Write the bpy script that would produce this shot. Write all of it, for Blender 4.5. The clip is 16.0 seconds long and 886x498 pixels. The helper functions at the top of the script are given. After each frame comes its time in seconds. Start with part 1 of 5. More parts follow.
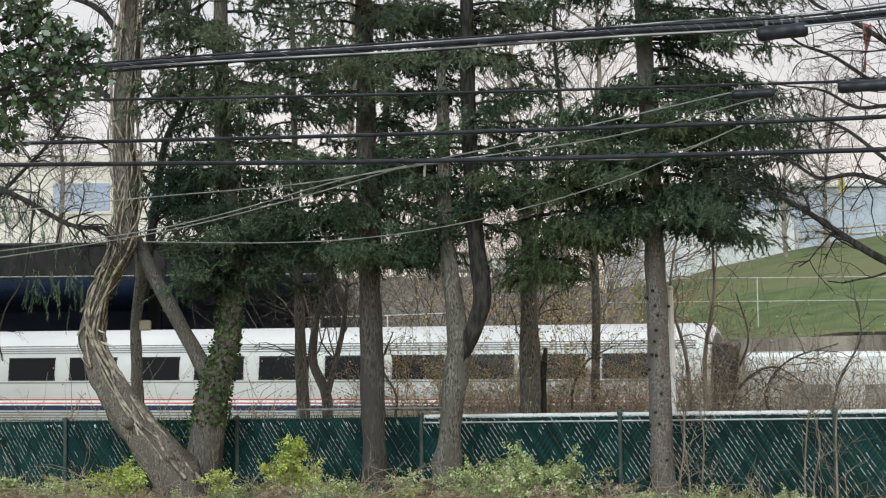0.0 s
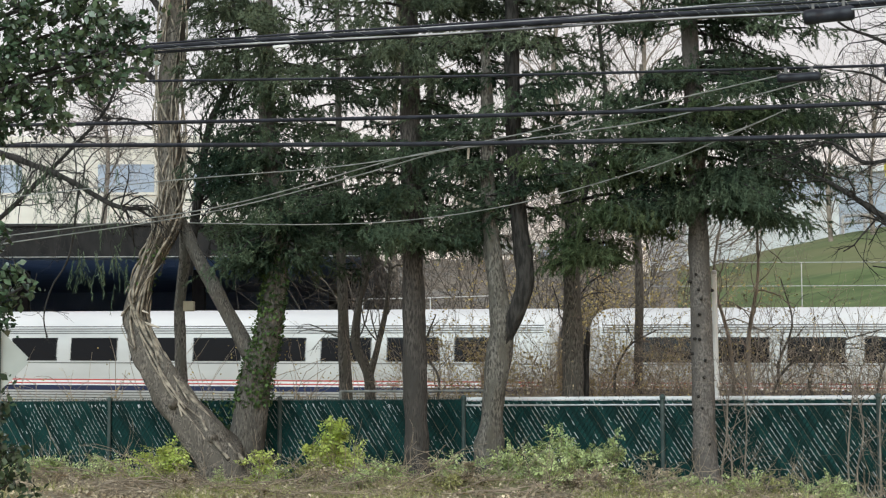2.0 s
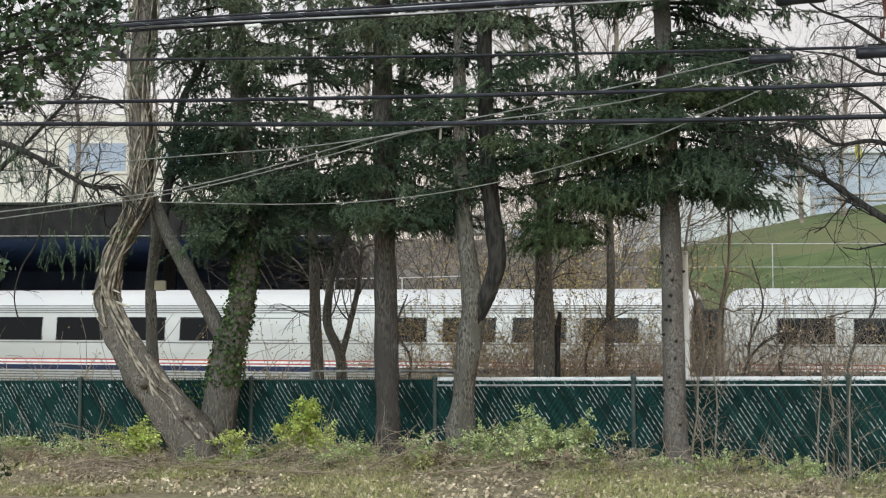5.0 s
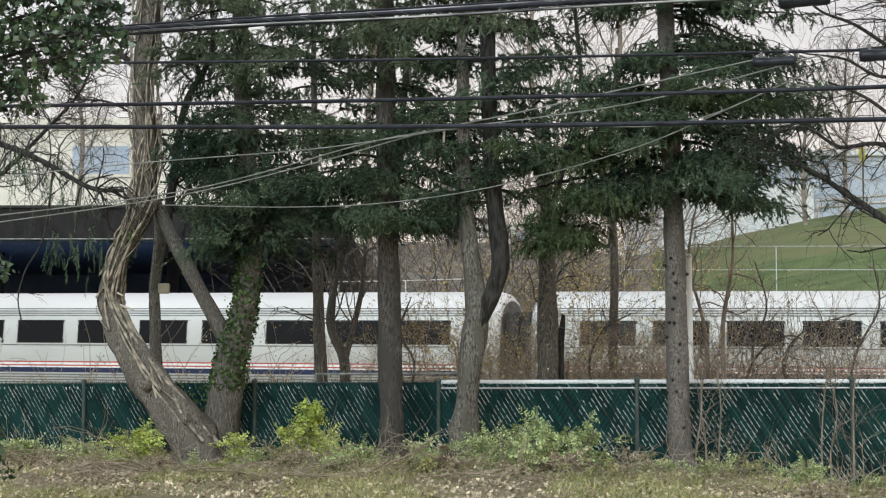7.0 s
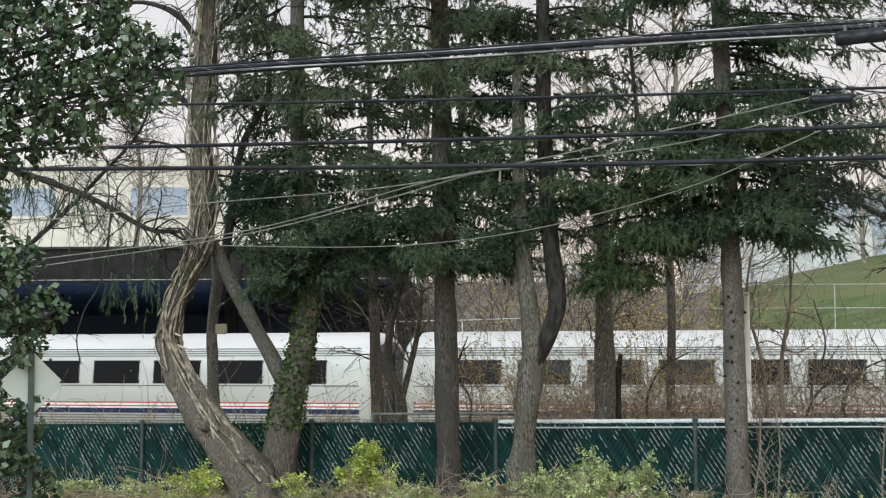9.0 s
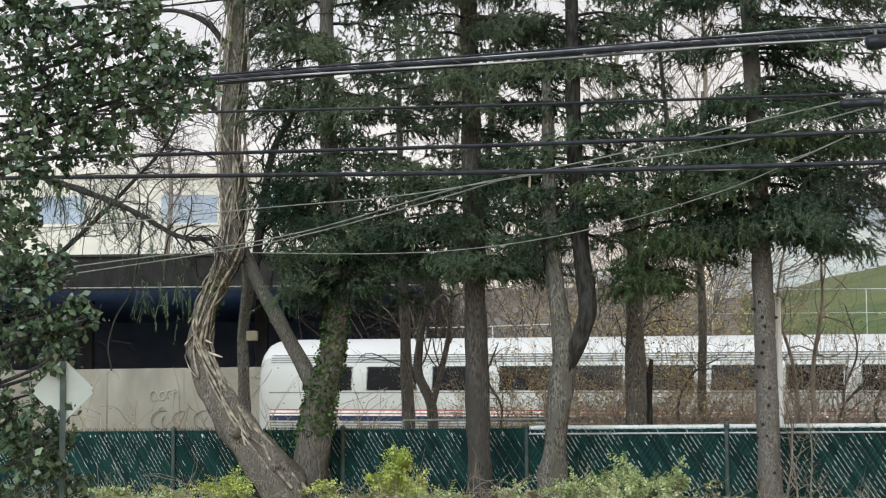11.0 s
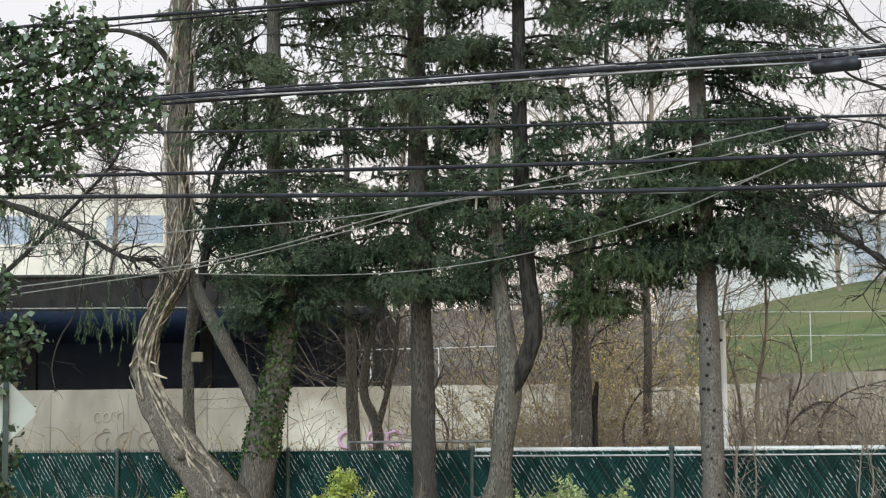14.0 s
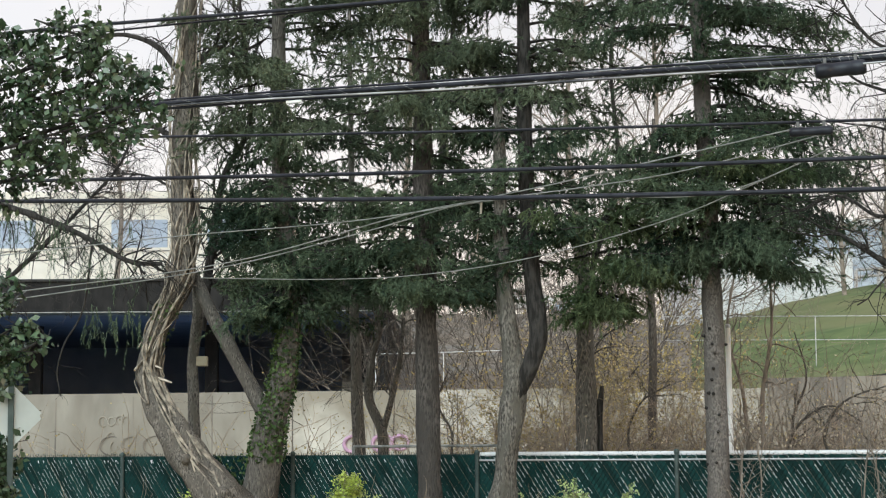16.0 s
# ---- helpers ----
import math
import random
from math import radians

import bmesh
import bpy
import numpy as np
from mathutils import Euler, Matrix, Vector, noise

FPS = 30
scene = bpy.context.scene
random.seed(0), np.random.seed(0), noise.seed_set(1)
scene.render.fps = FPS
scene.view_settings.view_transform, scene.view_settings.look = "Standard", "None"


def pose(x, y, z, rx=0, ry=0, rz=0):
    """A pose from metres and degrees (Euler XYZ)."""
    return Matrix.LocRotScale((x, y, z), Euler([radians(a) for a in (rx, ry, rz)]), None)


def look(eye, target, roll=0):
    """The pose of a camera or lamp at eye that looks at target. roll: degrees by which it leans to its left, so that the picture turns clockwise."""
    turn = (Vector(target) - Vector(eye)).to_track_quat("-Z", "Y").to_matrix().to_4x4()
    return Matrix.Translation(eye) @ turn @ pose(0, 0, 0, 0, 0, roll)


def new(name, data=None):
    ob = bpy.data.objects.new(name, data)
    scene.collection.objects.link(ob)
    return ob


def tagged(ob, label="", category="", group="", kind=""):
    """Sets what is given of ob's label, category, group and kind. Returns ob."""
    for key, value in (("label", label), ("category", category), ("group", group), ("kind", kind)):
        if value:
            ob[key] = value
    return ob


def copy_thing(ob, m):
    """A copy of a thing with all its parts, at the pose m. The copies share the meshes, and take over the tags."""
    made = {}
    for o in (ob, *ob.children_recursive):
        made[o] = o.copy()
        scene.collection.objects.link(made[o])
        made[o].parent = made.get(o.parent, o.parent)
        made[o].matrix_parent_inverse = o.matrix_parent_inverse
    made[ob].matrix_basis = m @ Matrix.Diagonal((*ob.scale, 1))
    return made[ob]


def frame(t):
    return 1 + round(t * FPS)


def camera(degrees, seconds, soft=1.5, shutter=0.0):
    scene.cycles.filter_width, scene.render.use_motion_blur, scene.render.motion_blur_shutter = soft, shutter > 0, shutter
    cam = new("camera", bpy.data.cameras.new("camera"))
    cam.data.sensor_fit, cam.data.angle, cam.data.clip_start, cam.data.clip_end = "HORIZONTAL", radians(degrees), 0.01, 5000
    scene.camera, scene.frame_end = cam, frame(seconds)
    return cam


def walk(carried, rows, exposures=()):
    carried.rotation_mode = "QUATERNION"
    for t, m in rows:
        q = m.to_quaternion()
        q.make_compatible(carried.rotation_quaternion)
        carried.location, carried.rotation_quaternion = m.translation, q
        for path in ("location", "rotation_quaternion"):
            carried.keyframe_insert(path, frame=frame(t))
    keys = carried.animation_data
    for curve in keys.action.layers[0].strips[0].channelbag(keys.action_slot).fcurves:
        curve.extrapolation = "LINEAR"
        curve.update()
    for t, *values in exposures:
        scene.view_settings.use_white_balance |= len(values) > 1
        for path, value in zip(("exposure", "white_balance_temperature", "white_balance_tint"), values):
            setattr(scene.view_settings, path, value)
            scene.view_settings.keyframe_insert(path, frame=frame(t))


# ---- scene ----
cam = camera(26, 16.0, soft=1.2, shutter=0.15)

EYE = (0.0, 0.0, 1.6)


def view(t, turn, tilt, lean):
    """A row of the path: seconds, turn to the right, tilt up and lean to the left in degrees."""
    return t, pose(*EYE, 90 + tilt, 0, -turn) @ pose(0, 0, 0, 0, 0, lean)


walk(cam, [
    view(0, 1.2773, 4.9695, -0.6726),
    view(0.5, 1.2580, 4.8110, -0.6812),
    view(1, 0.8807, 4.6326, -0.5856),
    view(1.5, 0.3709, 4.5162, -0.3653),
    view(2, -0.0209, 4.4603, -0.2441),
    view(2.5, -0.2440, 4.4282, -0.1829),
    view(3, -0.1767, 4.2897, -0.0737),
    view(3.5, 0.0000, 4.1937, 0.0000),
    view(4, 0.1768, 4.0451, 0.0577),
    view(4.5, 0.4351, 3.9368, -0.0341),
    view(5, 0.8193, 3.8658, -0.1225),
    view(5.2, 0.9795, 3.8848, -0.0763),
    view(7.5, 0.4951, 3.9975, -0.1328),
    view(8, 0.1256, 4.5106, -0.1423),
    view(8.5, -0.4945, 4.8663, -0.2107),
    view(9, -0.9690, 5.1335, -0.2524),
    view(9.2, -1.2100, 5.0485, -0.3088),
    view(11.3, -1.9067, 5.4843, -0.3756),
    view(11.5, -1.8759, 6.0786, -0.2891),
    view(12, -1.2288, 6.2230, -0.2231),
    view(12.5, -0.8336, 6.1514, -0.1447),
    view(13, -0.4548, 6.0989, -0.1154),
    view(13.5, -0.2486, 5.9760, -0.2465),
    view(14, -0.2548, 5.9638, -0.3564),
    view(14.5, -0.3504, 5.9345, -0.4088),
    view(15, -0.4526, 5.9353, -0.4013),
    view(15.5, -0.4539, 5.9847, -0.4110),
    view(16, -0.4015, 6.0908, -0.3357),
], exposures=[(0.0, 0.0), (9.2, 0.0), (11.5, 0.12), (16.0, 0.17)])

# ---- light: an overcast dusk sky, pale with a pink cast near the horizon ----
world = bpy.data.worlds.new("world")
scene.world = world
world.use_nodes = True
wn, wl = world.node_tree.nodes, world.node_tree.links
sky = wn.new("ShaderNodeTexSky")
sky.sky_type, sky.sun_disc, sky.sun_elevation, sky.sun_rotation = "NISHITA", False, radians(12), radians(150)
cloud = wn.new("ShaderNodeTexNoise")
cloud.inputs["Scale"].default_value, cloud.inputs["Detail"].default_value = 5.0, 5.0
ramp = wn.new("ShaderNodeValToRGB")
ramp.color_ramp.elements[0].position, ramp.color_ramp.elements[0].color = 0.36, (0.77, 0.71, 0.72, 1)
ramp.color_ramp.elements[1].position, ramp.color_ramp.elements[1].color = 0.64, (0.94, 0.835, 0.785, 1)
wl.new(cloud.outputs["Fac"], ramp.inputs["Fac"])
where = wn.new("ShaderNodeTexCoord")
split = wn.new("ShaderNodeSeparateXYZ")
wl.new(where.outputs["Generated"], split.inputs[0])
height = wn.new("ShaderNodeMapRange")
height.inputs["From Min"].default_value, height.inputs["From Max"].default_value = 0.10, 0.21
wl.new(split.outputs["Z"], height.inputs["Value"])
dusk = wn.new("ShaderNodeMix")
dusk.data_type = "RGBA"
dusk.inputs["A"].default_value = (0.99, 0.82, 0.77, 1)
wl.new(height.outputs["Result"], dusk.inputs["Factor"])
wl.new(ramp.outputs["Color"], dusk.inputs["B"])
bg_sky = wn["Background"]
bg_sky.inputs["Strength"].default_value = 0.05
wl.new(sky.outputs["Color"], bg_sky.inputs["Color"])
bg_cloud = wn.new("ShaderNodeBackground")
bg_cloud.inputs["Strength"].default_value = 0.75
wl.new(dusk.outputs["Result"], bg_cloud.inputs["Color"])
both = wn.new("ShaderNodeAddShader")
wl.new(bg_sky.outputs[0], both.inputs[0])
wl.new(bg_cloud.outputs[0], both.inputs[1])
wl.new(both.outputs[0], wn["World Output"].inputs["Surface"])
sun = new("sun", bpy.data.lights.new("sun", "SUN"))
sun.data.energy, sun.data.angle, sun.data.color = 2.3, radians(50), (0.80, 0.98, 1.0)
sun.matrix_world = look((-30, -50, 60), (0, 40, 0))
scene.view_settings.exposure = 0.0

# ---- materials ----


def mat(name, low, high, scale=6.0, rough=0.8, metal=0.0, bump=0.0, stretch=(1, 1, 1), spec=0.5, detail=6.0,
        stain=None, stain_scale=0.6, random_value=0.0, island=0.0, edge=0.15):
    """Two-tone grain at one scale, optional stains at a larger one, and relief."""
    m = bpy.data.materials.new(name)
    m.use_nodes = True
    n, l = m.node_tree.nodes, m.node_tree.links
    b = n["Principled BSDF"]
    co = n.new("ShaderNodeTexCoord")
    mp = n.new("ShaderNodeMapping")
    mp.inputs["Scale"].default_value = stretch
    l.new(co.outputs["Object"], mp.inputs["Vector"])
    tex = n.new("ShaderNodeTexNoise")
    tex.inputs["Scale"].default_value, tex.inputs["Detail"].default_value = scale, detail
    l.new(mp.outputs["Vector"], tex.inputs["Vector"])
    r = n.new("ShaderNodeValToRGB")
    r.color_ramp.elements[0].position, r.color_ramp.elements[1].position = 0.5 - edge, 0.5 + edge
    r.color_ramp.elements[0].color, r.color_ramp.elements[1].color = (*low, 1), (*high, 1)
    l.new(tex.outputs["Fac"], r.inputs["Fac"])
    col = r.outputs["Color"]
    if stain:
        big = n.new("ShaderNodeTexNoise")
        big.inputs["Scale"].default_value, big.inputs["Detail"].default_value = stain_scale, 4.0
        l.new(mp.outputs["Vector"], big.inputs["Vector"])
        rr = n.new("ShaderNodeValToRGB")
        rr.color_ramp.elements[0].position, rr.color_ramp.elements[1].position = 0.45, 0.62
        l.new(big.outputs["Fac"], rr.inputs["Fac"])
        mix = n.new("ShaderNodeMix")
        mix.data_type = "RGBA"
        l.new(rr.outputs["Color"], mix.inputs["Factor"])
        l.new(col, mix.inputs["A"])
        mix.inputs["B"].default_value = (*stain, 1)
        col = mix.outputs["Result"]
    if random_value or island:
        src = n.new("ShaderNodeObjectInfo") if random_value else n.new("ShaderNodeNewGeometry")
        rnd = src.outputs["Random"] if random_value else src.outputs["Random Per Island"]
        amount = random_value or island
        rng = n.new("ShaderNodeMapRange")
        rng.inputs["To Min"].default_value, rng.inputs["To Max"].default_value = 1 - amount, 1 + amount
        l.new(rnd, rng.inputs["Value"])
        hsv = n.new("ShaderNodeHueSaturation")
        l.new(rng.outputs["Result"], hsv.inputs["Value"])
        l.new(col, hsv.inputs["Color"])
        col = hsv.outputs["Color"]
    l.new(col, b.inputs["Base Color"])
    b.inputs["Roughness"].default_value, b.inputs["Metallic"].default_value = rough, metal
    b.inputs["Specular IOR Level"].default_value = spec
    if bump:
        bp = n.new("ShaderNodeBump")
        bp.inputs["Strength"].default_value, bp.inputs["Distance"].default_value = bump, 0.03
        l.new(tex.outputs["Fac"], bp.inputs["Height"])
        l.new(bp.outputs["Normal"], b.inputs["Normal"])
    return m


BARK = mat("bark", (0.045, 0.040, 0.036), (0.200, 0.182, 0.160), 60, 0.95, bump=1.0, stretch=(1, 1, 0.22), stain=(0.105, 0.096, 0.084), stain_scale=14, edge=0.14)
BARK_PALE = mat("pale_bark", (0.055, 0.048, 0.042), (0.25, 0.222, 0.190), 58, 0.95, bump=1.0, stretch=(1, 1, 0.25), stain=(0.13, 0.115, 0.098), stain_scale=13, edge=0.11)
BARK_BROWN = mat("brown_bark", (0.030, 0.027, 0.025), (0.125, 0.112, 0.102), 48, 0.95, bump=1.0, stretch=(1, 1, 0.25), stain=(0.055, 0.050, 0.046), stain_scale=6, edge=0.12)
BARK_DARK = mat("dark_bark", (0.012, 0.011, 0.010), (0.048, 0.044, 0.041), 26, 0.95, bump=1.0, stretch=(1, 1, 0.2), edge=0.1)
TWIG = mat("twig", (0.15, 0.125, 0.105), (0.31, 0.265, 0.22), 5, 0.9, island=0.45)
TWIG_DARK = mat("dark_twig", (0.060, 0.050, 0.044), (0.165, 0.138, 0.115), 5, 0.9, island=0.45)
TWIG_RED = mat("ruddy_twig", (0.19, 0.155, 0.125), (0.40, 0.325, 0.255), 5, 0.9, island=0.45)
TWIG_PALE = mat("pale_twig", (0.24, 0.19, 0.14), (0.40, 0.33, 0.25), 5, 0.9, island=0.3)
VINE = mat("vine", (0.11, 0.096, 0.08), (0.42, 0.365, 0.295), 9, 0.9, island=0.45)
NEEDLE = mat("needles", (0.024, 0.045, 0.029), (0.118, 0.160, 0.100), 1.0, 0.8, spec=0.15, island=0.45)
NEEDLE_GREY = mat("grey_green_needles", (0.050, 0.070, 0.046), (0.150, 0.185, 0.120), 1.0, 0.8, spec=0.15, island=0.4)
NEEDLE_LIGHT = mat("light_needles", (0.046, 0.076, 0.034), (0.120, 0.152, 0.078), 1.2, 0.8, spec=0.15, island=0.4)
TORN_WOOD = mat("torn_wood", (0.42, 0.37, 0.30), (0.62, 0.56, 0.47), 6, 0.85)
HOLLY = mat("glossy_leaf", (0.030, 0.062, 0.034), (0.100, 0.145, 0.082), 2.0, 0.27, spec=0.6, island=0.55)
SHRUB = mat("shrub_leaf", (0.36, 0.46, 0.09), (0.64, 0.70, 0.24), 1.5, 0.7, spec=0.2, island=0.35)
SHRUB_GREEN = mat("green_leaf", (0.29, 0.38, 0.16), (0.60, 0.66, 0.33), 1.5, 0.7, spec=0.2, island=0.5)
YELLOW_LEAF = mat("yellow_leaf", (0.31, 0.24, 0.09), (0.50, 0.40, 0.19), 1.5, 0.8, spec=0.2, island=0.4)
IVY = mat("ivy", (0.03, 0.06, 0.02), (0.08, 0.13, 0.04), 3, 0.6, spec=0.3, island=0.4)
VERGE_GRASS = mat("verge_grass", (0.20, 0.225, 0.085), (0.46, 0.45, 0.21), 1.2, 0.9, spec=0.1, island=0.5)
LITTER = mat("leaf_litter", (0.26, 0.215, 0.15), (0.64, 0.55, 0.41), 2, 0.95, spec=0.1, island=0.55)
GRASS = mat("grass", (0.066, 0.110, 0.030), (0.135, 0.185, 0.064), 0.6, 0.95, bump=0.4, stain=(0.155, 0.165, 0.070), stain_scale=0.08)
SOIL = mat("soil", (0.15, 0.125, 0.085), (0.32, 0.275, 0.185), 9, 0.98, bump=1.0, stain=(0.23, 0.235, 0.115), stain_scale=0.5)
LITTER_SOIL = mat("leafy_soil", (0.14, 0.12, 0.098), (0.30, 0.255, 0.20), 3, 0.98, bump=1.0, stain=(0.22, 0.21, 0.19), stain_scale=0.25)
BALLAST = mat("ballast", (0.10, 0.095, 0.09), (0.26, 0.25, 0.23), 14, 0.95, bump=1.0)
CONCRETE = mat("concrete", (0.205, 0.187, 0.160), (0.355, 0.33, 0.285), 1.1, 0.9, bump=0.15, stretch=(1, 1, 0.45), stain=(0.23, 0.205, 0.17), stain_scale=0.30, edge=0.22)
BARK_GREY = mat("grey_bark", (0.055, 0.051, 0.046), (0.225, 0.21, 0.186), 52, 0.95, bump=1.0, stretch=(1, 1, 0.3), stain=(0.125, 0.117, 0.10), stain_scale=10, edge=0.10)
BARK_SMOOTH = mat("scaly_bark", (0.085, 0.076, 0.070), (0.215, 0.195, 0.18), 45, 0.95, bump=0.8, stretch=(1, 1, 0.6), stain=(0.12, 0.108, 0.10), stain_scale=5, edge=0.12)
CONCRETE_PALE = mat("pale_concrete", (0.44, 0.415, 0.37), (0.64, 0.61, 0.55), 1.3, 0.9, bump=0.15, stain=(0.30, 0.27, 0.22), stain_scale=0.4)
CONCRETE_DARK = mat("weathered_concrete", (0.11, 0.098, 0.088), (0.25, 0.225, 0.20), 2.2, 0.95, bump=0.3, stretch=(1, 1, 0.25), stain=(0.30, 0.27, 0.23), stain_scale=0.5)
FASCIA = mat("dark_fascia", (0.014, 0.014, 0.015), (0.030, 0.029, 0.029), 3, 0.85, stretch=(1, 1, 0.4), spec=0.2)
# faint bluish light under the deck, put into a raised base colour
INTERIOR = mat("interior_raised_blue", (0.15, 0.21, 0.33), (0.20, 0.27, 0.40), 1, 0.9)
BOX_TAN = mat("tan_plastic", (0.33, 0.30, 0.21), (0.42, 0.38, 0.28), 4, 0.7)
STUCCO = mat("cream_stucco", (0.70, 0.65, 0.56), (0.80, 0.75, 0.66), 1.2, 0.9)
WHITE_WALL = mat("white_wall", (0.62, 0.65, 0.68), (0.72, 0.74, 0.76), 0.8, 0.85, stretch=(1, 1, 0.3))
BLUE_ROOF = mat("blue_grey_roof", (0.34, 0.40, 0.50), (0.44, 0.50, 0.58), 0.7, 0.7)
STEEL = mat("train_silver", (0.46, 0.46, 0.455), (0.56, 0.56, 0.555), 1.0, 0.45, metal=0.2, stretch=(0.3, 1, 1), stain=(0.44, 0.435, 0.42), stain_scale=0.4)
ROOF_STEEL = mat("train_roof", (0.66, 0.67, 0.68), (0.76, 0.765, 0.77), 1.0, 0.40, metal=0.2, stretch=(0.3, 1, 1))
# dark grey metal, also the painted shade lines of the coach ribs
RIB = mat("dark_metal_and_rib_shade", (0.12, 0.12, 0.12), (0.20, 0.20, 0.20), 2, 0.6, metal=0.2)
RED = mat("red_stripe", (0.42, 0.06, 0.055), (0.50, 0.08, 0.07), 2, 0.5)
BLUE = mat("blue_stripe", (0.006, 0.014, 0.052), (0.010, 0.020, 0.070), 2, 0.5)
CLOTH_RED = mat("faded_red_cloth", (0.30, 0.10, 0.09), (0.42, 0.17, 0.15), 9, 0.9)
WHITE_PAINT = mat("white_paint", (0.72, 0.72, 0.72), (0.82, 0.82, 0.82), 2, 0.5)
BLACK = mat("black_rubber", (0.012, 0.012, 0.013), (0.03, 0.03, 0.03), 4, 0.7)
CABLE = mat("cable", (0.009, 0.011, 0.018), (0.026, 0.030, 0.042), 8, 0.4, spec=0.3)
CABLE_GREY = mat("grey_cable", (0.16, 0.17, 0.16), (0.30, 0.31, 0.30), 8, 0.5)
ALU = mat("bright_strand", (0.10, 0.11, 0.13), (0.66, 0.67, 0.70), 1.1, 0.4, metal=0.5, edge=0.1)
FENCE_GREEN = mat("green_vinyl", (0.004, 0.028, 0.027), (0.009, 0.047, 0.044), 3, 0.6, random_value=0.4, spec=0.12)
FENCE_WIRE = mat("green_wire", (0.006, 0.022, 0.020), (0.014, 0.038, 0.034), 8, 0.6, spec=0.15)
FENCE_POST = mat("green_post", (0.045, 0.065, 0.062), (0.085, 0.110, 0.105), 6, 0.6, spec=0.2)
GALVANISED = mat("galvanised", (0.45, 0.46, 0.48), (0.62, 0.62, 0.64), 8, 0.35, metal=0.4)
# painted glints of the fence: reflected sky on rail, wire and slat tips
GLINT_WHITE = mat("white_glint", (0.62, 0.63, 0.66), (0.80, 0.80, 0.82), 3, 0.4)
YELLOW_SIGN = mat("yellow_sign", (0.62, 0.60, 0.03), (0.72, 0.70, 0.05), 3, 0.5)
SIGN_BACK = mat("sign_back", (0.33, 0.36, 0.35), (0.44, 0.47, 0.45), 2, 0.5)
PINK = mat("pink_paint", (0.50, 0.30, 0.46), (0.60, 0.40, 0.55), 3, 0.8)
GLASS_DARK = bpy.data.materials.new("window_glass")
GLASS_DARK.use_nodes = True
g = GLASS_DARK.node_tree.nodes["Principled BSDF"]
g.inputs["Base Color"].default_value = (0.008, 0.009, 0.011, 1)
g.inputs["Roughness"].default_value = 0.12
g.inputs["Specular IOR Level"].default_value = 0.15

# ---- mesh helpers ----


def finish(name, bm, material, parent=None, label="", smooth=False):
    me = bpy.data.meshes.new(name)
    bm.to_mesh(me)
    bm.free()
    me.materials.append(material)
    if smooth:
        me.polygons.foreach_set("use_smooth", [True] * len(me.polygons))
    ob = new(name, me)
    ob.parent = parent
    return tagged(ob, label)


def part(name, bm, material, parent, label="", smooth=False):
    return finish(name, bm, material, parent, label, smooth)


def from_arrays(name, verts, faces, material, parent=None, label="", smooth=False):
    me = bpy.data.meshes.new(name)
    verts, faces = np.asarray(verts, dtype=np.float32), np.asarray(faces, dtype=np.int32)
    n = faces.shape[1]
    me.vertices.add(len(verts))
    me.vertices.foreach_set("co", verts.ravel())
    me.loops.add(faces.size)
    me.loops.foreach_set("vertex_index", faces.ravel())
    me.polygons.add(len(faces))
    me.polygons.foreach_set("loop_start", np.arange(0, faces.size, n, dtype=np.int32))
    me.update(calc_edges=True)
    me.validate()
    if smooth:
        me.polygons.foreach_set("use_smooth", [True] * len(me.polygons))
    me.materials.append(material)
    ob = new(name, me)
    ob.parent = parent
    return tagged(ob, label)


def box(bm, x0, x1, y0, y1, z0, z1, bevel=0.0):
    got = bmesh.ops.create_cube(bm, size=1, matrix=Matrix.Translation(((x0 + x1) / 2, (y0 + y1) / 2, (z0 + z1) / 2)) @
                                Matrix.Diagonal((x1 - x0, y1 - y0, z1 - z0, 1)))
    if bevel:
        edges = list({e for v in got["verts"] for e in v.link_edges})
        bmesh.ops.bevel(bm, geom=edges, offset=bevel, segments=2, affect="EDGES", profile=0.5)


def tube_arrays(points, radii, sides=8, wobble=0.0, closed=True):
    """A tube along points, each with its own radius; returns vertices and quads."""
    pts = np.asarray(points, dtype=float)
    rad = np.asarray(radii, dtype=float)
    tang = np.gradient(pts, axis=0)
    tang /= np.linalg.norm(tang, axis=1)[:, None] + 1e-9
    ref = np.array([0.31, 0.92, 0.21])
    a = np.cross(tang, ref)
    a /= np.linalg.norm(a, axis=1)[:, None] + 1e-9
    b = np.cross(tang, a)
    ang = np.arange(sides) * 2 * math.pi / sides
    r = rad[:, None] * (1 + (wobble * (np.random.rand(len(pts), sides) - 0.5) if wobble else 0))
    v = pts[:, None] + r[..., None] * (np.cos(ang)[None, :, None] * a[:, None] + np.sin(ang)[None, :, None] * b[:, None])
    n = len(pts)
    i, j = np.meshgrid(np.arange(n - 1), np.arange(sides), indexing="ij")
    k = (j + 1) % sides
    q = np.stack([i * sides + j, i * sides + k, (i + 1) * sides + k, (i + 1) * sides + j], -1).reshape(-1, 4)
    return v.reshape(-1, 3), q


def spline(points, count):
    """Smooth points through the given ones (Catmull-Rom)."""
    p = np.asarray(points, dtype=float)
    p = np.vstack([2 * p[0] - p[1], p, 2 * p[-1] - p[-2]])
    out = []
    for s in np.linspace(0, len(p) - 3 - 1e-6, count):
        i, t = int(s), s - int(s)
        a, b, c, d = p[i:i + 4]
        out.append(0.5 * (2 * b + (c - a) * t + (2 * a - 5 * b + 4 * c - d) * t * t + (3 * b - a - 3 * c + d) * t ** 3))
    return np.array(out)


